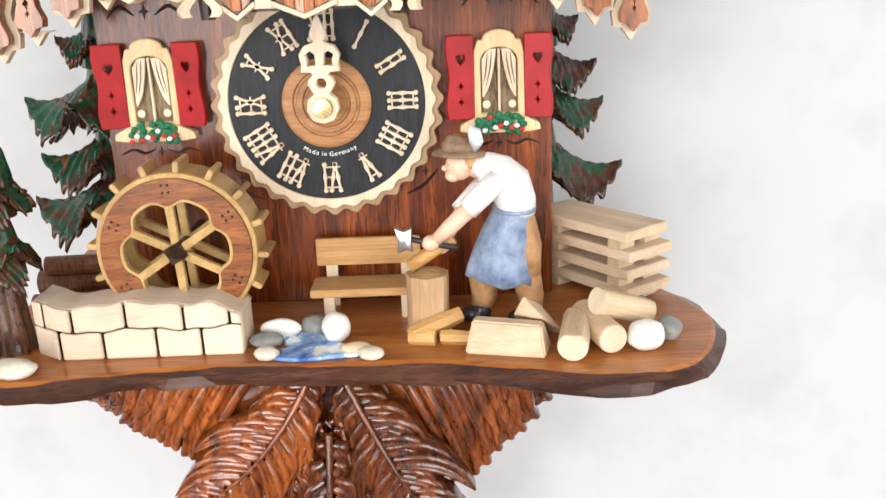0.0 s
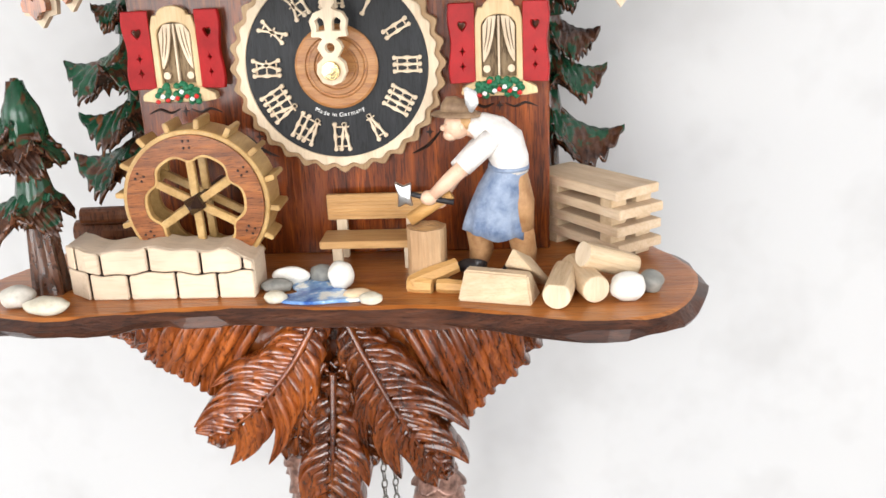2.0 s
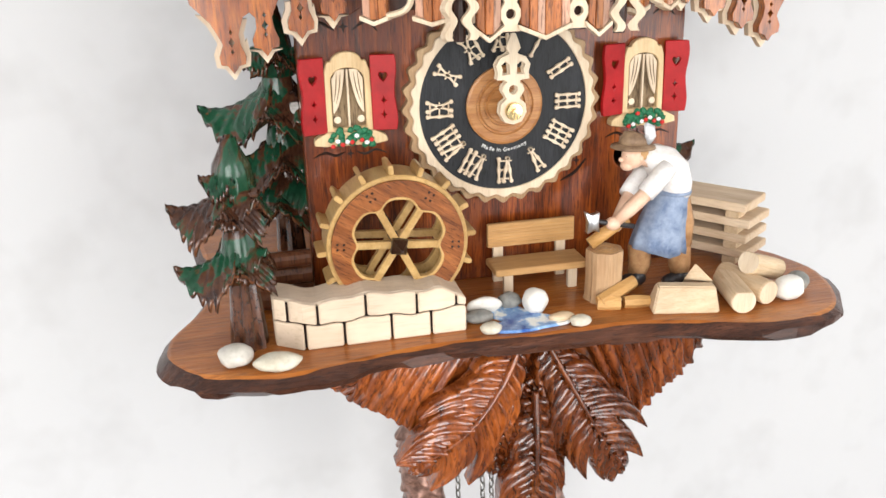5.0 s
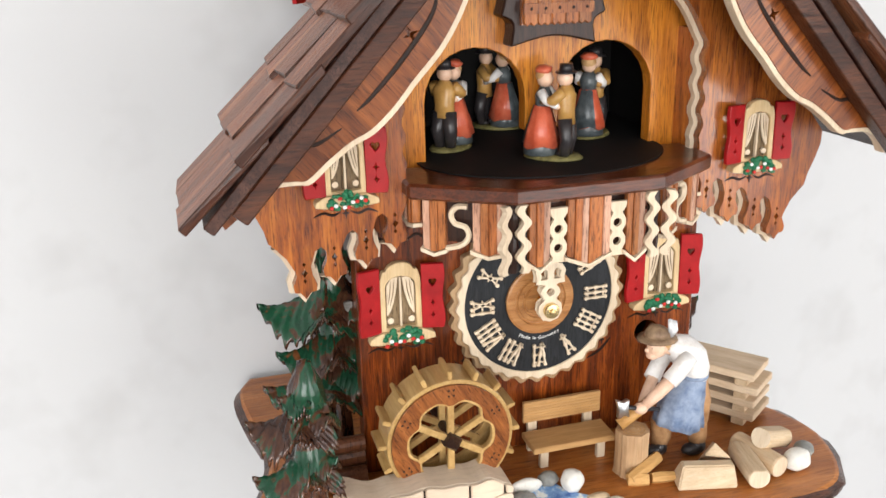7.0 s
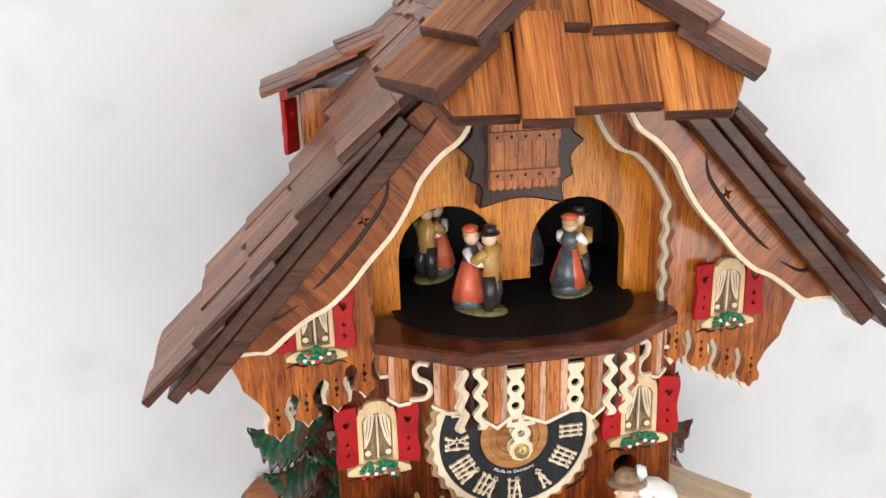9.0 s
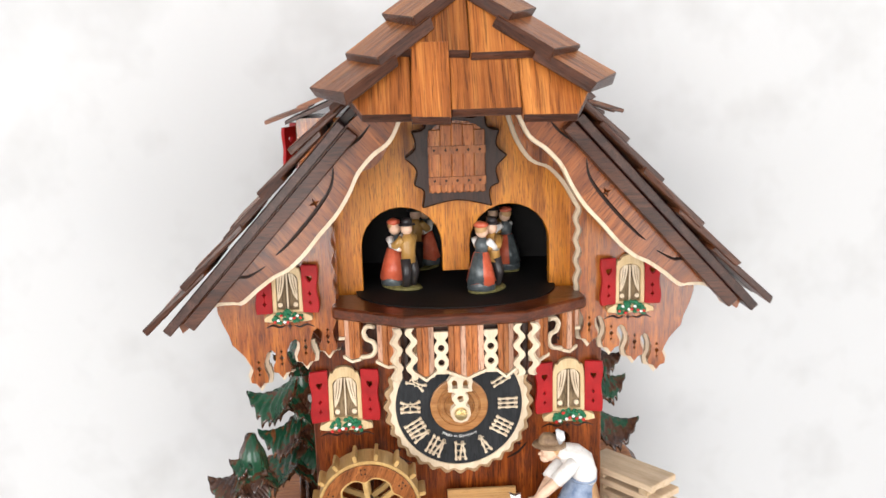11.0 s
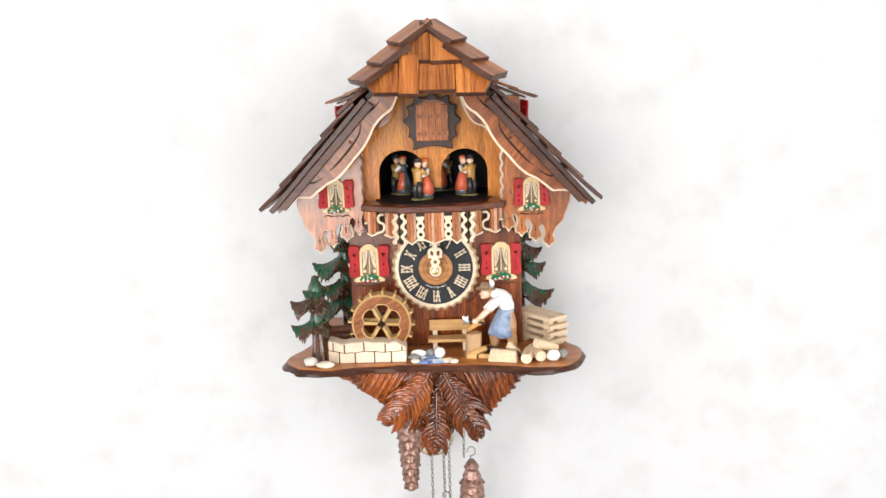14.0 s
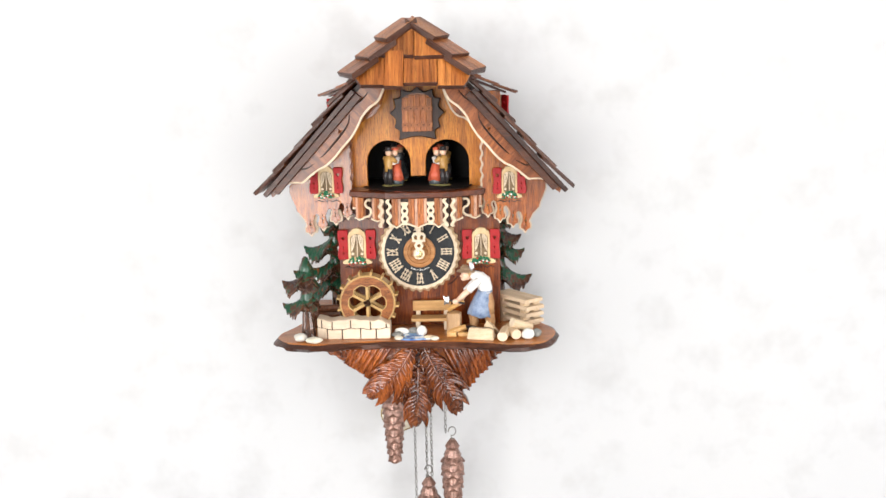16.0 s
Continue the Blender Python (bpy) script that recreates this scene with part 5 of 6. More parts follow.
def prism(name, pts, label, mat=None):
    """A split wedge: three corners at one end, three at the other."""
    bm = bmesh.new()
    v = [bm.verts.new(p) for p in pts]
    bm.faces.new(v[:3]), bm.faces.new(v[3:][::-1])
    for i in range(3):
        bm.faces.new((v[i], v[3 + i], v[3 + (i + 1) % 3], v[(i + 1) % 3]))
    bmesh.ops.recalc_face_normals(bm, faces=bm.faces)
    bmesh.ops.bevel(bm, geom=bm.edges[:], offset=0.0005, segments=2, affect="EDGES")
    return solo(name, bm, mat or M_PALE, tuple(sum((Vector(p) for p in pts), Vector()) / 6), label, "firewood", "split firewood")


def firewood():
    r = 0.0056
    log("log", (0.0885, -0.0675, r), (0.0945, -0.0400, r), r, 0.82, "short pale billet lying on the platform", "billets")
    log("log", (0.1040, -0.0620, r + 0.0002), (0.0975, -0.0340, r + 0.0002), r, 1.0, "short pale billet with darker bark stain", "billets")
    log("log", (0.1000, -0.0500, 0.0165), (0.1210, -0.0400, 0.0075), 0.0055, 0.86, "short pale billet leaning on the others", "billets")
    # block: a low trapezoid wedge
    bm = bmesh.new()
    low = [(0.0505, -0.0570, 0), (0.0795, -0.0640, 0), (0.0835, -0.0500, 0), (0.0545, -0.0430, 0)]
    top = [(0.0535, -0.0555, 0.0125), (0.0780, -0.0615, 0.0118), (0.0795, -0.0560, 0.0118), (0.0550, -0.0500, 0.0125)]
    v = [bm.verts.new(p) for p in low + top]
    bm.faces.new(v[:4][::-1]), bm.faces.new(v[4:])
    for i in range(4):
        bm.faces.new((v[i], v[(i + 1) % 4], v[4 + (i + 1) % 4], v[4 + i]))
    bmesh.ops.recalc_face_normals(bm, faces=bm.faces)
    bmesh.ops.bevel(bm, geom=bm.edges[:], offset=0.0007, segments=2, affect="EDGES")
    solo("wood_block", bm, M_PALE, (0.066, -0.053, 0), "pale split block of wood on the platform", "firewood", "split firewood")
    prism("wood_wedge", [(0.0690, -0.0490, 0.0118), (0.0800, -0.0555, 0.0118), (0.0725, -0.0520, 0.0200), (0.0740, -0.0360, 0.0), (0.0900, -0.0420, 0.0), (0.0800, -0.0390, 0.0120)], "pale triangular wedge leaning on the block")
    # chopping stump
    s = thing("chopping_stump", (0.0375, -0.0330, 0), "round chopping stump with split pieces at its foot", "stump")
    bm = bmesh.new()
    rings = []
    for z, k in ((0, 1.06), (0.002, 1.0), (0.012, 0.96), (0.022, 0.98), (0.0240, 0.96)):
        rings.append([bm.verts.new((0.0375 + (0.0083 + 0.0004 * math.sin(7 * a) + 0.0002 * math.sin(23 * a)) * k * math.cos(a), -0.0330 + (0.0083 + 0.0004 * math.sin(7 * a)) * k * math.sin(a), z)) for a in [2 * math.pi * i / 40 for i in range(40)]])
    for p, q in zip(rings, rings[1:]):
        for i in range(40):
            bm.faces.new((p[i], p[(i + 1) % 40], q[(i + 1) % 40], q[i]))
    bm.faces.new(rings[0][::-1]), bm.faces.new(rings[-1])
    part("stump_body", bm, M_STUMP, s)
    for i in range(3):
        ring = [(0.0375 + (0.0020 + i * 0.0019) * math.cos(2 * math.pi * k / 28), -0.0330 + (0.0020 + i * 0.0019) * math.sin(2 * math.pi * k / 28), 0.0240) for k in range(29)]
        part("growth_ring", tube(ring, [0.0002] * 29, 5), M_OAK, s)
    for p0, p1, w, h in (((0.0310, -0.0445, 0.0032), (0.0500, -0.0380, 0.0085), 0.0036, 0.0034), ((0.0420, -0.0460, 0.0026), (0.0535, -0.0480, 0.0026), 0.0030, 0.0026), ((0.0300, -0.0440, 0.0024), (0.0400, -0.0470, 0.0024), 0.0038, 0.0024)):
        bm = tube([Vector(p0).lerp(Vector(p1), q / 3) for q in range(4)], [(w * k, h * k) for k in (0.9, 1.06, 0.98, 0.86)], 7)
        soften(bm, 0.0004, 30)
        part("split_piece", bm, M_OAK, s, "split yellow piece of wood")


def lumber():
    """Planks in four layers on pale spacers, set askew beside the house."""
    random.seed(4)
    turn = 37
    front = Vector((0.1285, -0.0105, 0))
    way = Vector((-0.602, 0.799, 0))
    for k in range(4):
        z = 0.0040 + k * 0.0079
        bm = box(-0.0130, 0.0130, 0, 0.0560, 0, 0.0042, 0.0004)
        at = front + way * random.uniform(-0.001, 0.002) + Vector((0, 0, z))
        solo("plank", bm, M_PLANK, tuple(at), "sawn pale plank in the lumber stack", "plank", "lumber stack", turn=pose(0, 0, 0, 0, 0, turn + random.uniform(-1.5, 1.5)))
        for d in (0.0050, 0.0400):
            zb = 0.0 if k == 0 else z - 0.0037
            for e in (-0.0080, 0.0070):
                bm = box(e - 0.0045, e + 0.0045, d, d + 0.0070, zb, z, 0.0003)
                bm.transform(Matrix.Translation(front) @ pose(0, 0, 0, 0, 0, turn))
                at = front + way * d
                solo("spacer", bm, M_PALE, (at.x, at.y, zb), "pale spacer block between the planks", "spacer", "lumber spacers")


def log_pile():
    for k, (y, z, r, x0) in enumerate(((-0.002, 0.0052, 0.0052, -0.1290), (0.0085, 0.0052, 0.0050, -0.1250), (0.0030, 0.0142, 0.0054, -0.1270), (-0.0005, 0.0225, 0.0040, -0.1220))):
        bm = tube([(x0, y, z), (x0 + 0.015, y + 0.0005, z), (-0.0920, y + 0.001, z)], [r, r * 1.02, r * 0.98], 14)
        bm.faces.ensure_lookup_table()
        for f in bm.faces:
            f.material_index = 1 if len(f.verts) > 4 else 0
        solo("pile_log", bm, [M_TRUNK, M_CREAM], (x0 + 0.02, y, z - r), "brown log with a pale cut end beside the house", "log", "log pile")


# ---- stones and pond ----
def stones():
    rows = [((-0.1285, -0.0545, 0.0040), (0.0072, 0.0062, 0.0046), M_PEBBLE, "pale speckled pebble on the platform edge"),
            ((-0.1125, -0.0630, 0.0034), (0.0094, 0.0052, 0.0038), M_PEBBLE2, "flat grey-green pebble on the platform edge"),
            ((0.0020, -0.0400, 0.0062), (0.0056, 0.0056, 0.0062), M_WHITESTONE, "round white stone beside the pond"),
            ((-0.0075, -0.0325, 0.0040), (0.0055, 0.0042, 0.0040), M_PEBBLE3, "grey pebble beside the pond"),
            ((-0.0245, -0.0425, 0.0027), (0.0068, 0.0042, 0.0030), M_PEBBLE3, "flat grey pebble beside the pond"),
            ((-0.0200, -0.0350, 0.0040), (0.0080, 0.0030, 0.0042), M_WHITESTONE, "flat white stone behind the pond"),
            ((0.0165, -0.0580, 0.0024), (0.0048, 0.0034, 0.0026), M_PEBBLE2, "small flat pebble at the pond's edge"),
            ((0.0105, -0.0520, 0.0022), (0.0060, 0.0032, 0.0023), M_PALE, "small yellowish stone at the pond's edge"),
            ((-0.0225, -0.0545, 0.0024), (0.0048, 0.0036, 0.0026), M_PEBBLE2, "small yellowish stone at the pond's rim"),
            ((0.1165, -0.0580, 0.0060), (0.0070, 0.0058, 0.0062), M_WHITESTONE, "white speckled stone beside the logs"),
            ((0.1265, -0.0500, 0.0045), (0.0052, 0.0048, 0.0046), M_PEBBLE3, "grey stone behind the white one")]
    for i, (at, r, mat, label) in enumerate(rows):
        bm = ball(at, r, 3, 0.14, i + 1)
        low = min(v.co.z for v in bm.verts)
        for v in bm.verts:
            v.co.z = max(v.co.z - low - 0.0004, 0.0)
        solo("pebble", bm, mat, (at[0], at[1], 0), label, "pebble", "pebbles", smooth=True)
    out = [(-0.0185, -0.0300), (-0.0075, -0.0290), (-0.0020, -0.0380), (0.0050, -0.0460), (0.0140, -0.0510), (0.0120, -0.0560), (0.0020, -0.0575), (-0.0080, -0.0590), (-0.0190, -0.0570), (-0.0230, -0.0520), (-0.0150, -0.0470), (-0.0190, -0.0400)]
    bm = slab(curve(out, 4, True), 0.0001, 0.0016, 0.0006)
    solo("pond", bm, M_WATER, (-0.005, -0.046, 0), "blue and white painted resin pond", "pond")


# ---- carved fir trees ----
def bough(at, z, ang, long, wide, drop, lift, seed):
    """A carved bough: tent-shaped, ragged at its fringe, gouged on top, curling up at the tip."""
    d = Vector((math.cos(radians(ang)), math.sin(radians(ang)), 0))
    side = Vector((-d.y, d.x, 0))
    bm = bmesh.new()
    rows, cols = 22, 7
    tops, lows = [], []
    for i in range(rows + 1):
        u = i / rows
        mid = Vector((at[0], at[1], z)) + d * (long * u) + Vector((0, 0, -drop * (1 - (1 - u) ** 2) + lift * u ** 3))
        saw = (u * 6.5 + seed) % 1.0
        w = wide * max(0.02, math.sin(math.pi * (0.30 + 0.70 * u))) ** 0.8 * (0.80 + 0.34 * saw)
        ta, tb = [], []
        for j in range(-cols, cols + 1):
            v = j / cols
            h = 0.0013 * math.sin(2 * math.pi * (u * 7 - abs(v) * 1.5 + seed)) * (0.25 + abs(v)) + (0.0012 * (1 - abs(v) / 0.2) if abs(v) < 0.2 else 0)
            p = mid + side * (v * w) + d * (abs(v) * w * 0.40 * (1 - u)) + Vector((0, 0, h - 0.95 * w * abs(v) ** 1.4))
            ta.append(bm.verts.new(p))
            tb.append(bm.verts.new(p - Vector((0, 0, 0.0014 + 0.0065 * (1 - abs(v)) * (1 - u ** 2))) - d * 0.0008))
        tops.append(ta), lows.append(tb)
    m = 2 * cols
    for i in range(rows):
        for j in range(m):
            bm.faces.new((tops[i][j], tops[i][j + 1], tops[i + 1][j + 1], tops[i + 1][j]))
            bm.faces.new((lows[i][j], lows[i + 1][j], lows[i + 1][j + 1], lows[i][j + 1])).material_index = 1
        for j in (0, m):
            bm.faces.new((tops[i][j], tops[i + 1][j], lows[i + 1][j], lows[i][j])).material_index = 1
    for i in (0, rows):
        for j in range(m):
            bm.faces.new((tops[i][j], tops[i][j + 1], lows[i][j + 1], lows[i][j])).material_index = 1
    return bm


def tier(x, y, z_tip, long, boughs, seed, clip=None):
    """One whorl of boughs round a grooved core."""
    z = z_tip + long * 0.42
    bm = tube([(x, y, z - 0.018), (x, y, z - 0.006), (x, y, z + min(0.020, 0.004 + long * 0.5))], [0.0086, 0.0078, 0.0030], 18)
    for v in bm.verts:
        a = math.atan2(v.co.y - y, v.co.x - x)
        v.co.x += 0.0006 * math.cos(a) * math.sin(8 * a)
        v.co.y += 0.0006 * math.sin(a) * math.sin(8 * a)
    for i, (ang, k) in enumerate(boughs):
        add(bm, bough((x, y), z + 0.002 * math.sin(i * 2.1 + seed), ang, long * k, 0.0040 + 0.38 * long * min(1, k + 0.25), long * k * 0.55, long * k * 0.16, seed + i * 0.37))
    if clip:
        at, no = clip
        bmesh.ops.bisect_plane(bm, geom=bm.verts[:] + bm.edges[:] + bm.faces[:], plane_co=at, plane_no=no, clear_outer=True)
        bmesh.ops.holes_fill(bm, edges=[e for e in bm.edges if len(e.link_faces) == 1], sides=0)
    return bm


def tree(at, top, tiers, boughs, r_trunk, clip, label):
    x, y = at
    t = thing("fir_tree", (x, y, 0), label, "fir tree", "carved fir trees")
    bm = tube([(x, y, top * 0.14 * i) for i in range(6)], [r_trunk * (1.2 - 0.16 * i) for i in range(6)], 28)
    for v in bm.verts:
        a = math.atan2(v.co.y - y, v.co.x - x)
        v.co.x += 0.0008 * math.cos(a) * math.sin(7 * a)
        v.co.y += 0.0008 * math.sin(a) * math.sin(7 * a)
    part("trunk", bm, M_FIRBROWN, t, "grooved brown trunk")
    spire = tube([(x, y, tiers[0][0] - 0.004), (x, y, tiers[0][0] + 0.006), (x, y, top)], [0.0086, 0.0068, 0.0006], 20)
    for v in spire.verts:
        a = math.atan2(v.co.y - y, v.co.x - x)
        v.co.x += 0.0010 * math.cos(a) * math.sin(5 * a)
    part("spire", spire, M_FIR, t, "pointed green treetop", smooth=True)
    for i, (z_tip, long) in enumerate(tiers):
        bm = tier(x, y, z_tip, long, [(a + (7, -9, 5, -4)[i], k) for a, k in boughs], 0.3 + i * 0.61 + abs(x) * 9, clip)
        part("branch_tier", bm, [M_FIR, M_FIRBROWN], t, "drooping green and brown carved branches", smooth=True)


def trees():
    tree((-0.1225, -0.0370), 0.0900, [(0.0720, 0.0130), (0.0600, 0.0270), (0.0370, 0.0265)], [(182, 1.0), (262, 0.62), (318, 0.5), (110, 0.6)], 0.0062, None, "small carved fir tree painted green over brown")
    clip = (Vector((-0.0825, 0, 0)), Vector((1, 0, 0)))
    tree((-0.0985, 0.0330), 0.1340, [(0.1110, 0.0180), (0.0850, 0.0370), (0.0620, 0.0310), (0.0430, 0.0380)], [(186, 1.0), (262, 0.75), (325, 0.6), (95, 0.55)], 0.0060, clip, "tall carved fir tree beside the house, green and brown")
    clip = (Vector((0.0825, 0, 0)), Vector((-1, 0, 0)))
    tree((0.0930, 0.0700), 0.1340, [(0.1100, 0.0180), (0.0900, 0.0265), (0.0720, 0.0300), (0.0430, 0.0390)], [(354, 1.0), (278, 0.75), (215, 0.6), (85, 0.55)], 0.0060, clip, "tall carved fir tree beside the house, brown and green")


# ---- painted figures ----
def woodcutter():
    """The bent figure is one mesh; its lifted arm with the axe swings at the shoulder."""
    bm = bmesh.new()
    y = -0.0275
    mats = [M_SHIRT, M_APRON, M_TAN, M_SHOE, M_SKIN, M_HAT, M_HAIR, M_FEATHER, M_OAK]
    # legs and shoes
    add(bm, tube([(0.0640, y + 0.004, 0.030), (0.0590, y + 0.004, 0.0185), (0.0600, y + 0.005, 0.0100), (0.0585, y + 0.005, 0.0045)], [0.0060, 0.0056, 0.0052, 0.0042], 16), slot=2)
    add(bm, tube([(0.0735, y - 0.002, 0.032), (0.0765, y - 0.001, 0.0185), (0.0780, y, 0.0100), (0.0785, y, 0.0045)], [0.0064, 0.0056, 0.0052, 0.0040], 16), slot=2)
    for fx, fy in ((0.0555, y + 0.003), (0.0750, y - 0.002)):
        add(bm, ball((fx, fy, 0.0032), (0.0068, 0.0040, 0.0034), 2), slot=3)
        add(bm, ball((fx + 0.003, fy, 0.0042), (0.0040, 0.0038, 0.0042), 2), slot=3)
    # seat of the trousers behind the apron, apron with folds, shirt
    add(bm, tube([(0.0770, y, 0.021), (0.0765, y, 0.032), (0.0745, y, 0.044)], [(0.0050, 0.0078), (0.0058, 0.0088), (0.0050, 0.0078)], 18), slot=2)
    apron = tube([(0.0655, y - 0.001, 0.0195), (0.0662, y - 0.001, 0.0235), (0.0672, y - 0.001, 0.0300), (0.0690, y - 0.001, 0.0380), (0.0712, y, 0.0440), (0.0716, y, 0.0475)], [(0.0132, 0.0108), (0.0128, 0.0108), (0.0114, 0.0106), (0.0096, 0.0100), (0.0082, 0.0092), (0.0079, 0.0090)], 48)
    for v in apron.verts:
        a = math.atan2(v.co.y - y, v.co.x - 0.067)
        f = 0.0007 * max(0.0, (0.046 - v.co.z) / 0.026) * math.sin(11 * a + v.co.z * 90)
        v.co.x += f * math.cos(a)
        v.co.y += f * math.sin(a)
        v.co.z += 0.0012 * math.sin(5 * a) * (v.co.z < 0.02)
    add(bm, apron, slot=1)
    add(bm, tube([(0.0718, y, 0.0462), (0.0718, y, 0.0478)], [(0.0084, 0.0095), (0.0084, 0.0095)], 24), slot=1)
    shirt = tube([(0.0722, y, 0.0450), (0.0722, y, 0.0500), (0.0700, y, 0.0560), (0.0655, y, 0.0608), (0.0605, y, 0.0640), (0.0565, y, 0.0655)], [(0.0076, 0.0088), (0.0080, 0.0096), (0.0086, 0.0104), (0.0080, 0.0098), (0.0056, 0.0066), (0.0036, 0.0042)], 32)
    for v in shirt.verts:
        v.co += 0.0006 * noise.noise(v.co * 260) * Vector((1, 0.6, 1))
    add(bm, shirt, slot=0)
    add(bm, ball((0.0640, y + 0.0075, 0.0590), (0.0052, 0.0046, 0.0052), 2), slot=0)
    # far arm holding the billet
    add(bm, tube([(0.0620, y + 0.007, 0.0570), (0.0560, y + 0.006, 0.0500), (0.0515, y + 0.003, 0.0455)], [0.0040, 0.0042, 0.0044], 12), slot=0)
    add(bm, tube([(0.0525, y + 0.003, 0.0465), (0.0470, y, 0.0390), (0.0440, y - 0.002, 0.0350)], [0.0030, 0.0027, 0.0024], 12), slot=4)
    add(bm, ball((0.0430, y - 0.003, 0.0335), (0.0036, 0.0032, 0.0030), 2), slot=4)
    add(bm, tube([(0.0310, y - 0.0035, 0.0262), (0.0480, y - 0.0035, 0.0372)], [(0.0028, 0.0034), (0.0028, 0.0034)], 8), slot=8)
    # head, hair, hat with feather
    add(bm, tube([(0.0595, y, 0.0620), (0.0545, y, 0.0640)], [0.0036, 0.0034], 12), slot=4)
    add(bm, ball((0.0515, y - 0.0005, 0.0645), (0.0054, 0.0048, 0.0058), 3), slot=4)
    add(bm, ball((0.0488, y - 0.0005, 0.0606), (0.0032, 0.0034, 0.0026), 2), slot=4)
    add(bm, ball((0.0460, y - 0.0005, 0.0634), (0.0015, 0.0011, 0.0013), 2), slot=4)
    add(bm, ball((0.0535, y - 0.0048, 0.0642), (0.0010, 0.0008, 0.0015), 2), slot=4)
    for e in (-1, 1):
        add(bm, ball((0.0474, y - 0.0005 + e * 0.0023, 0.0652), (0.0005, 0.0007, 0.0005), 1), slot=3)
    add(bm, ball((0.0545, y, 0.0662), (0.0044, 0.0050, 0.0048), 2, 0.15, 2), slot=6)
    brim = tube([(0.0512, y, 0.0684), (0.0514, y, 0.0694), (0.0516, y, 0.0704)], [(0.0104, 0.0086), (0.0100, 0.0082), (0.0064, 0.0058)], 28)
    crown = tube([(0.0514, y, 0.0698), (0.0518, y, 0.0726), (0.0524, y, 0.0748), (0.0528, y, 0.0754)], [(0.0068, 0.0060), (0.0062, 0.0056), (0.0044, 0.0040), (0.0014, 0.0012)], 20)
    for b2 in (brim, crown):
        b2.transform(Matrix.Translation((0.0515, y, 0.070)) @ Matrix.Rotation(radians(-9), 4, "Y") @ Matrix.Translation((-0.0515, -y, -0.070)))
        add(bm, b2, slot=5)
    add(bm, tube([(0.0570, y - 0.0030, 0.0700), (0.0578, y - 0.0036, 0.0735), (0.0572, y - 0.0036, 0.0772), (0.0552, y - 0.0034, 0.0796)], [(0.0010, 0.0008), (0.0027, 0.0013), (0.0026, 0.0012), (0.0008, 0.0006)], 10), slot=7)
    body = solo("woodcutter_figure", bm, mats, (0.0655, y, 0), "painted woodcutter figurine in blue apron and hat beside the stump", "figurine", smooth=True)
    # the arm, built round the shoulder
    sh = Vector((0.0625, y - 0.0085, 0.0580))
    arm = bmesh.new()
    add(arm, tube([(0.0655, y - 0.0070, 0.0600), (0.0590, y - 0.0095, 0.0545), (0.0535, y - 0.0100, 0.0495)], [0.0046, 0.0044, 0.0043], 14), slot=0)
    add(arm, tube([(0.0545, y - 0.0100, 0.0500), (0.0470, y - 0.0095, 0.0430), (0.0415, y - 0.0090, 0.0380)], [0.0034, 0.0032, 0.0024], 12), slot=1)
    add(arm, ball((0.0395, y - 0.0088, 0.0368), (0.0036, 0.0032, 0.0032), 2), slot=1)
    add(arm, tube([(0.0285, y - 0.0088, 0.0395), (0.0400, y - 0.0088, 0.0365), (0.0495, y - 0.0088, 0.0345)], [0.0011, 0.0012, 0.0012], 8), slot=2)
    blade = plate([(0.0268, 0.0332), (0.0300, 0.0348), (0.0330, 0.0335), (0.0322, 0.0375), (0.0326, 0.0432), (0.0292, 0.0420), (0.0258, 0.0437), (0.0272, 0.0385)], y - 0.0104, y - 0.0072, (), 0.0005)
    add(arm, blade, slot=3)
    arm.transform(Matrix.Translation(-sh))
    ob = new("axe_arm", mesh_of("axe_arm", arm, [M_SHIRT, M_SKIN, M_SHOE, M_STEEL], True))
    ob.parent = body
    ob.location = sh - Vector((0.0655, y, 0))
    tagged(ob, "white-sleeved arm with a small steel axe")
    return ob, sh - Vector((0.0655, y, 0))


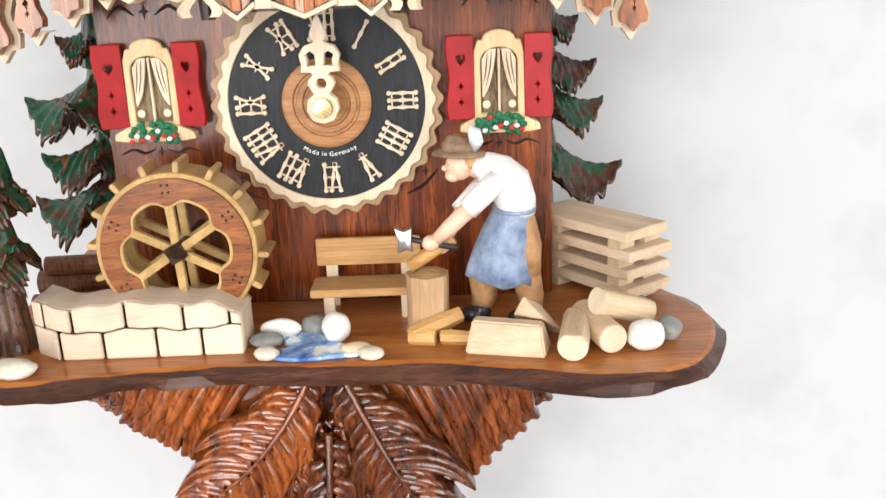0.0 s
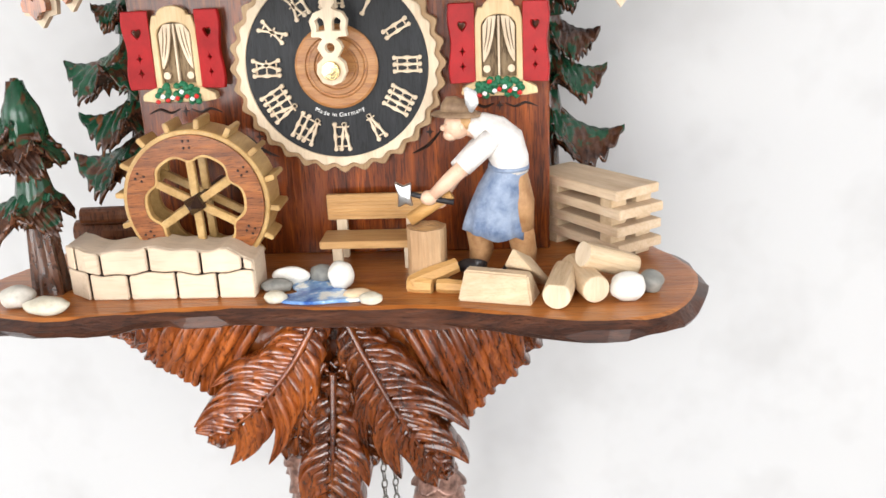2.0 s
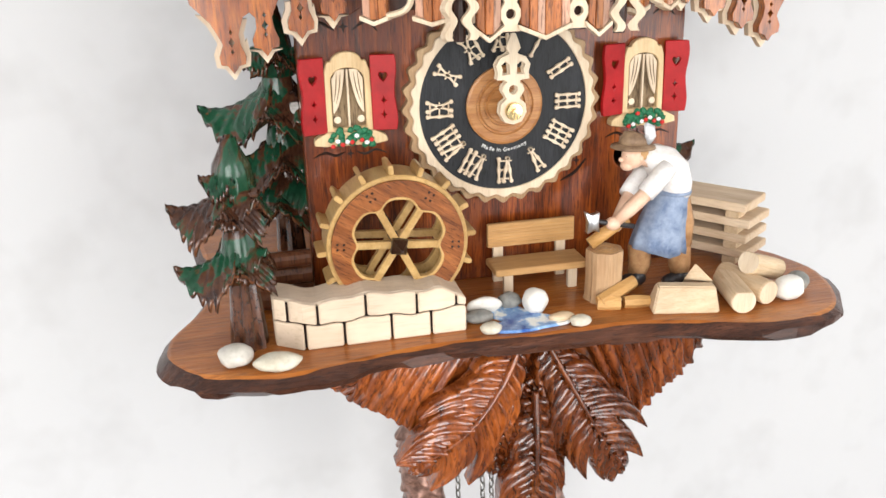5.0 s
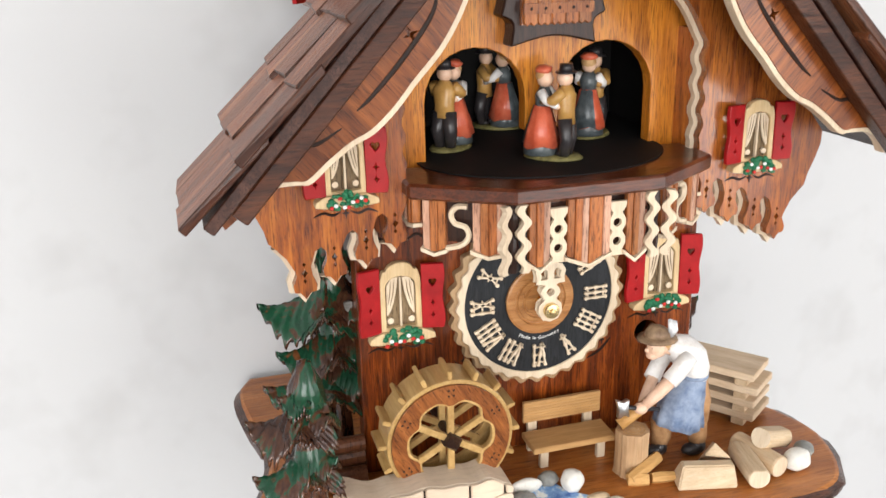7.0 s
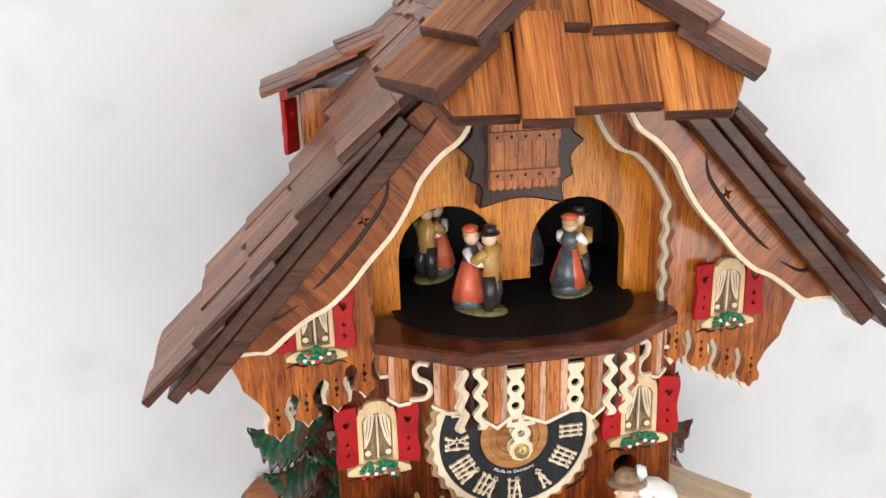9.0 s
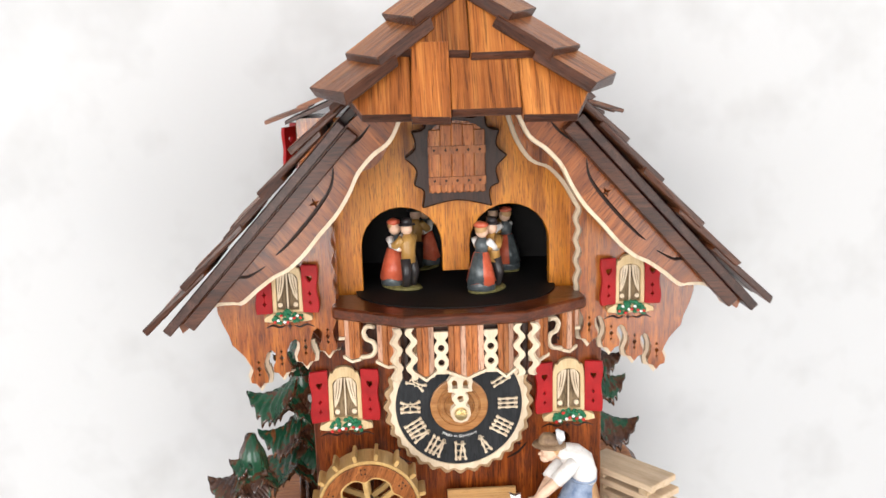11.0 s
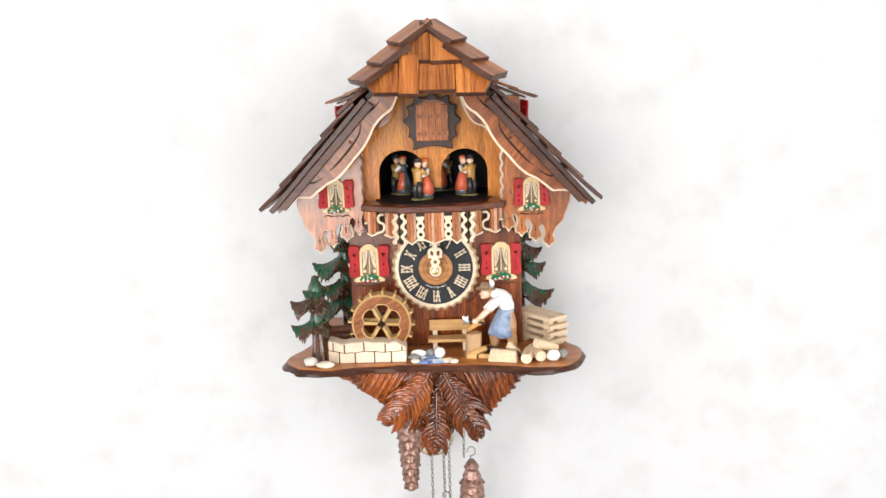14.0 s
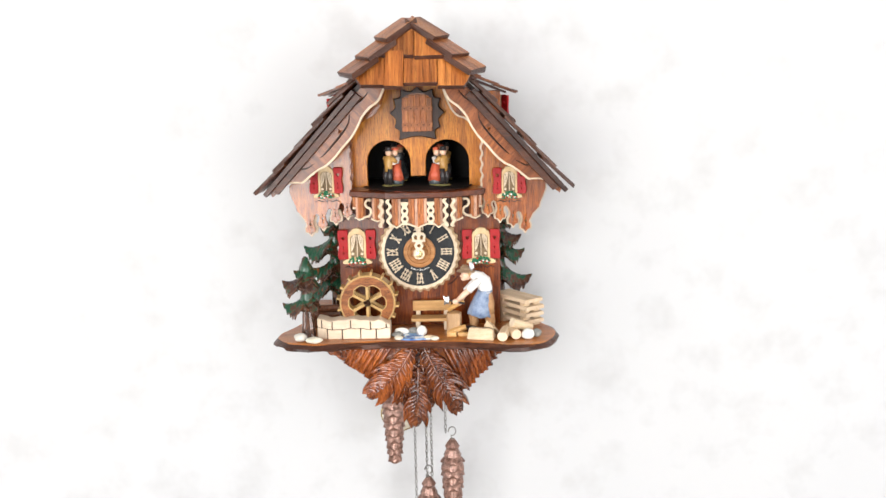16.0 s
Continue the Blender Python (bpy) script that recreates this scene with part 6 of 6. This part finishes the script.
def dancers():
    """A dancing pair on one mossy stand: one mesh; the woman stands on the local +x side."""
    bm = bmesh.new()
    mats = [M_SKIRT, M_GREYSKIRT, M_SHIRT, M_SKIN, M_COAT, M_SHOE, M_MOSS, M_HAIR]
    add(bm, tube([(0, 0, 0), (0, 0, 0.0012)], [(0.0122, 0.0074), (0.0112, 0.0066)], 22), slot=6)
    w = 0.0050
    add(bm, tube([(w, 0, 0.0012), (w, 0, 0.0040), (w, 0, 0.0120), (w - 0.0005, 0, 0.0205)], [(0.0070, 0.0066), (0.0068, 0.0064), (0.0048, 0.0046), (0.0026, 0.0026)], 18), slot=1)
    over = tube([(w, 0, 0.0046), (w, 0, 0.0110), (w - 0.0004, 0, 0.0200)], [(0.0073, 0.0070), (0.0058, 0.0056), (0.0032, 0.0031)], 24)
    for v in over.verts:
        a = math.atan2(v.co.y, v.co.x - w)
        v.co.x += 0.0004 * math.cos(a) * math.sin(9 * a)
        v.co.y += 0.0004 * math.sin(a) * math.sin(9 * a)
        v.co.z += 0.0008 * math.sin(4 * a) * (v.co.z < 0.006)
    for f in over.faces:
        c = f.calc_center_median()
        f.material_index = 1 if abs(math.atan2(c.y, c.x - w)) < 0.75 else 0
    add(bm, over)
    add(bm, tube([(w - 0.0005, 0, 0.0195), (w - 0.0010, 0, 0.0240), (w - 0.0012, 0, 0.0272)], [(0.0028, 0.0027), (0.0034, 0.0036), (0.0018, 0.0020)], 14), slot=1)
    for s in (-1, 1):
        add(bm, tube([(w - 0.001, s * 0.0034, 0.0258), (w - 0.0040, s * 0.0048, 0.0225), (-0.0030, s * 0.0038, 0.0205)], [0.0019, 0.0017, 0.0012], 10), slot=2)
        add(bm, ball((-0.0030, s * 0.0036, 0.0205), 0.0013, 1), slot=3)
    add(bm, ball((w - 0.0014, 0, 0.0303), (0.0033, 0.0030, 0.0036), 2), slot=3)
    add(bm, ball((w - 0.0006, 0, 0.0315), (0.0030, 0.0030, 0.0030), 2), slot=7)
    add(bm, ball((w - 0.0008, 0, 0.0336), (0.0036, 0.0034, 0.0019), 2, 0.2, 1), slot=0)
    m = -0.0052
    for s in (-1, 1):
        add(bm, tube([(m, s * 0.0020, 0.0012), (m - 0.0012, s * 0.0027, 0.0080), (m, s * 0.0016, 0.0155)], [0.0021, 0.0025, 0.0030], 10), slot=5)
        add(bm, ball((m + 0.0010, s * 0.0022, 0.0020), (0.0027, 0.0015, 0.0012), 1), slot=5)
        add(bm, tube([(m, s * 0.0036, 0.0262), (m + 0.0036, s * 0.0052, 0.0228), (0.0034, s * 0.0030, 0.0222)], [0.0023, 0.0021, 0.0015], 10), slot=4)
    add(bm, tube([(m, 0, 0.0135), (m, 0, 0.0185), (m + 0.0002, 0, 0.0245), (m + 0.0004, 0, 0.0282)], [(0.0035, 0.0040), (0.0032, 0.0037), (0.0038, 0.0046), (0.0018, 0.0020)], 16), slot=4)
    add(bm, ball((m + 0.0008, 0, 0.0308), (0.0032, 0.0029, 0.0034), 2), slot=3)
    add(bm, tube([(m + 0.0004, 0, 0.0328), (m + 0.0004, 0, 0.0334)], [0.0042, 0.0040], 16), slot=5)
    add(bm, tube([(m + 0.0004, 0, 0.0334), (m + 0.0004, 0, 0.0362)], [0.0028, 0.0024], 14), slot=5)
    bm.transform(Matrix.Diagonal((1.16, 1.30, 1.17, 1)))
    first = new("dancing_couple", mesh_of("dancing_couple", bm, mats, True))
    first.location = (0.04, 0.025, 0.161)
    tagged(first, "painted dancing couple, red skirt and ochre coat, on the stage", "figurine", "dancing couples")
    return [first] + [copy_thing(first, pose(0, 0.025, 0.161)) for _ in range(3)]


# ---- what hangs below ----
def cone_weight(x, y, top, length):
    w = thing("pine_cone_weight", (x, y, top), "bronzed cast-iron pine cone weight on a chain", "clock weight", "pine cone weights")
    bm = bmesh.new()
    n, rows = 72, 130
    grid = []
    for i in range(rows + 1):
        t = i / rows
        r = 0.0126 * (min(1, t / 0.16) ** 0.6) * (1 - 0.52 * max(0, (t - 0.25) / 0.75) ** 1.3)
        if t > 0.95:
            r *= math.sqrt(max(0.02, 1 - ((t - 0.95) / 0.05) ** 2))
        ring = []
        for k in range(n):
            a = 2 * math.pi * k / n
            # rows of broad scales, each lapping over the next
            row = math.floor(t * 11.5)
            v = t * 11.5 - row
            u = (a / (2 * math.pi) * 6 + 0.5 * row) % 1.0
            lap = 1 - (2 * abs(u - 0.5)) ** 2
            scale = (v ** 1.2 * (0.45 + 0.55 * lap) if v < 0.62 + 0.38 * lap else 0.0) * 0.0028 * (1 if t < 0.96 else 0.3)
            ring.append(bm.verts.new((x + (r + scale) * math.cos(a), y + (r + scale) * math.sin(a), top - 0.012 - t * (length - 0.012))))
        grid.append(ring)
    for p, q in zip(grid, grid[1:]):
        for k in range(n):
            bm.faces.new((p[k], p[(k + 1) % n], q[(k + 1) % n], q[k]))
    bm.faces.new(grid[0]), bm.faces.new(grid[-1][::-1])
    part("cone", bm, M_CONE, w, smooth=True)
    neck = tube([(x, y, top), (x, y, top - 0.004), (x, y, top - 0.0085), (x, y, top - 0.0125), (x, y, top - 0.020)], [0.0030, 0.0062, 0.0090, 0.0075, 0.0110], 12)
    part("neck", neck, M_CONE, w, "faceted copper-coloured neck")
    pts = [(x + 0.0046 * math.cos(a), y, top + 0.0098 + 0.0056 * math.sin(a)) for a in [radians(-110 + 300 * i / 20) for i in range(21)]]
    part("hook", tube([(x + 0.0005, y, top - 0.001), (x - 0.0012, y, top + 0.0030)] + pts, [0.0007] * 23, 7), M_CHAIN, w, "steel wire hook")
    return w


def chain(x, y, z0, z1):
    bm = bmesh.new()
    z, i = z0, 0
    while z > z1:
        link = bmesh.new()
        ring = []
        for k in range(12):
            a = 2 * math.pi * k / 12
            c = Vector((0.00155 * math.cos(a), 0, 0.0031 * math.sin(a)))
            d = Vector((math.cos(a), 0, math.sin(a)))
            ring.append([link.verts.new(c + d * 0.00056 * math.cos(b) + Vector((0, 0.00056 * math.sin(b), 0))) for b in [2 * math.pi * j / 5 for j in range(5)]])
        for k in range(12):
            for j in range(5):
                link.faces.new((ring[k][j], ring[(k + 1) % 12][j], ring[(k + 1) % 12][(j + 1) % 5], ring[k][(j + 1) % 5]))
        add(bm, link, Matrix.Translation((x, y, z)) @ pose(0, 0, 0, 0, 0, 30 + 90 * (i % 2)))
        z -= 0.0052
        i += 1
    solo("chain", bm, M_CHAIN, (x, y, z0), "thin steel link chain hanging from the clock", "chain", "clock chains", kind="stuff")


PIVOT = Vector((-0.004, 0.112, 0.080))


def pendulum():
    p = thing("pendulum", tuple(PIVOT), "wooden-rod pendulum with a pale leaf-printed disc", "pendulum")
    part("rod", box(PIVOT.x - 0.0020, PIVOT.x + 0.0020, PIVOT.y - 0.0008, PIVOT.y + 0.0008, -0.165, 0.080, 0.0003), M_BRASSWOOD, p)
    z = -0.148
    part("disc", lathe([(0.0205, -0.0022), (0.0235, -0.0008), (0.0235, 0.0012), (0.0200, 0.0022)], (PIVOT.x, PIVOT.y - 0.0035, z), "y", 40), M_PEBBLE2, p, "pale mottled pendulum disc")
    part("disc_rim", lathe([(0.0228, -0.0012), (0.0243, -0.0006), (0.0243, 0.0014), (0.0228, 0.0018)], (PIVOT.x, PIVOT.y - 0.0035, z), "y", 40), M_BRASS, p, "thin brass rim")
    return p


mill = water_wheel()
stone_wall(), bench(), firewood(), lumber(), log_pile(), stones(), trees()
arm, shoulder = woodcutter()
couples = dancers()
cone_weight(-0.0370, 0.0350, -0.072, 0.110)
music_weight = cone_weight(0.0325, 0.0350, -0.152, 0.110)
cone_weight(0.0025, 0.0480, -0.206, 0.110)
for x, y, z0, z1 in ((-0.0130, 0.052, -0.016, -0.40), (0.0010, 0.048, -0.016, -0.208), (0.0070, 0.050, -0.016, -0.40), (0.0245, 0.048, -0.016, -0.150), (0.0325, 0.036, -0.016, -0.096), (-0.0370, 0.036, -0.016, -0.058)):
    chain(x, y, z0, z1)
swing = pendulum()


def motions():
    # axe: lifted four times, then at rest
    lift = [(0.0, 0), (0.1, 2), (0.2, 14), (0.3, 40), (0.4, 42), (0.5, 20), (0.6, 0), (0.7, 0), (0.8, 3), (0.9, 34), (1.0, 42), (1.1, 16), (1.2, 0), (1.4, 0), (1.5, 28), (1.6, 40), (1.7, 3), (1.8, 0), (2.0, 0), (2.1, 36), (2.2, 30), (2.3, 0), (2.5, 0), (3.0, 0), (10.0, 0), (16.0, 0)]
    walk(arm, [(t, pose(*shoulder, 0, a, 0)) for t, a in lift])
    # dancers: the ring turns slowly clockwise, each pair spins on its stand
    for k, ob in enumerate(couples):
        rows = []
        for i in range(81):
            t = i * 0.2
            q = max(t, 2.75)
            ring = radians(-112 - 15.5 * (q - 8.5) + 90 * k)
            rows.append((t, pose(0.037 * math.cos(ring), 0.025 + 0.037 * math.sin(ring), 0.1612, 0, 0, 138 - 180 * (q - 9.0) + 90 * k)))
        walk(ob, rows)
    # the music weight sinks while the stage turns
    walk(music_weight, [(t, pose(0.0325, 0.0350, -0.113 - 0.0029 * max(0, t - 2.75))) for t in (0, 2.5, 3, 5, 8, 12, 16)])
    # the mill wheel starts with the music
    walk(mill, [(t, pose(-0.0570, -0.0345, 0.0362, 0, a, 0)) for t, a in ((0, -3), (2.6, -1), (2.9, 1), (3.5, 11), (6, 47.4), (8.5, 80.5), (11, 113.7), (13.5, 146.8), (16, 180))])
    # pendulum, 0.88 s a swing
    walk(swing, [(i * 0.11, pose(*PIVOT, 0, -8.6 * math.cos(2 * math.pi * (i * 0.11 - 14.63) / 0.88), 0)) for i in range(147)])


motions()
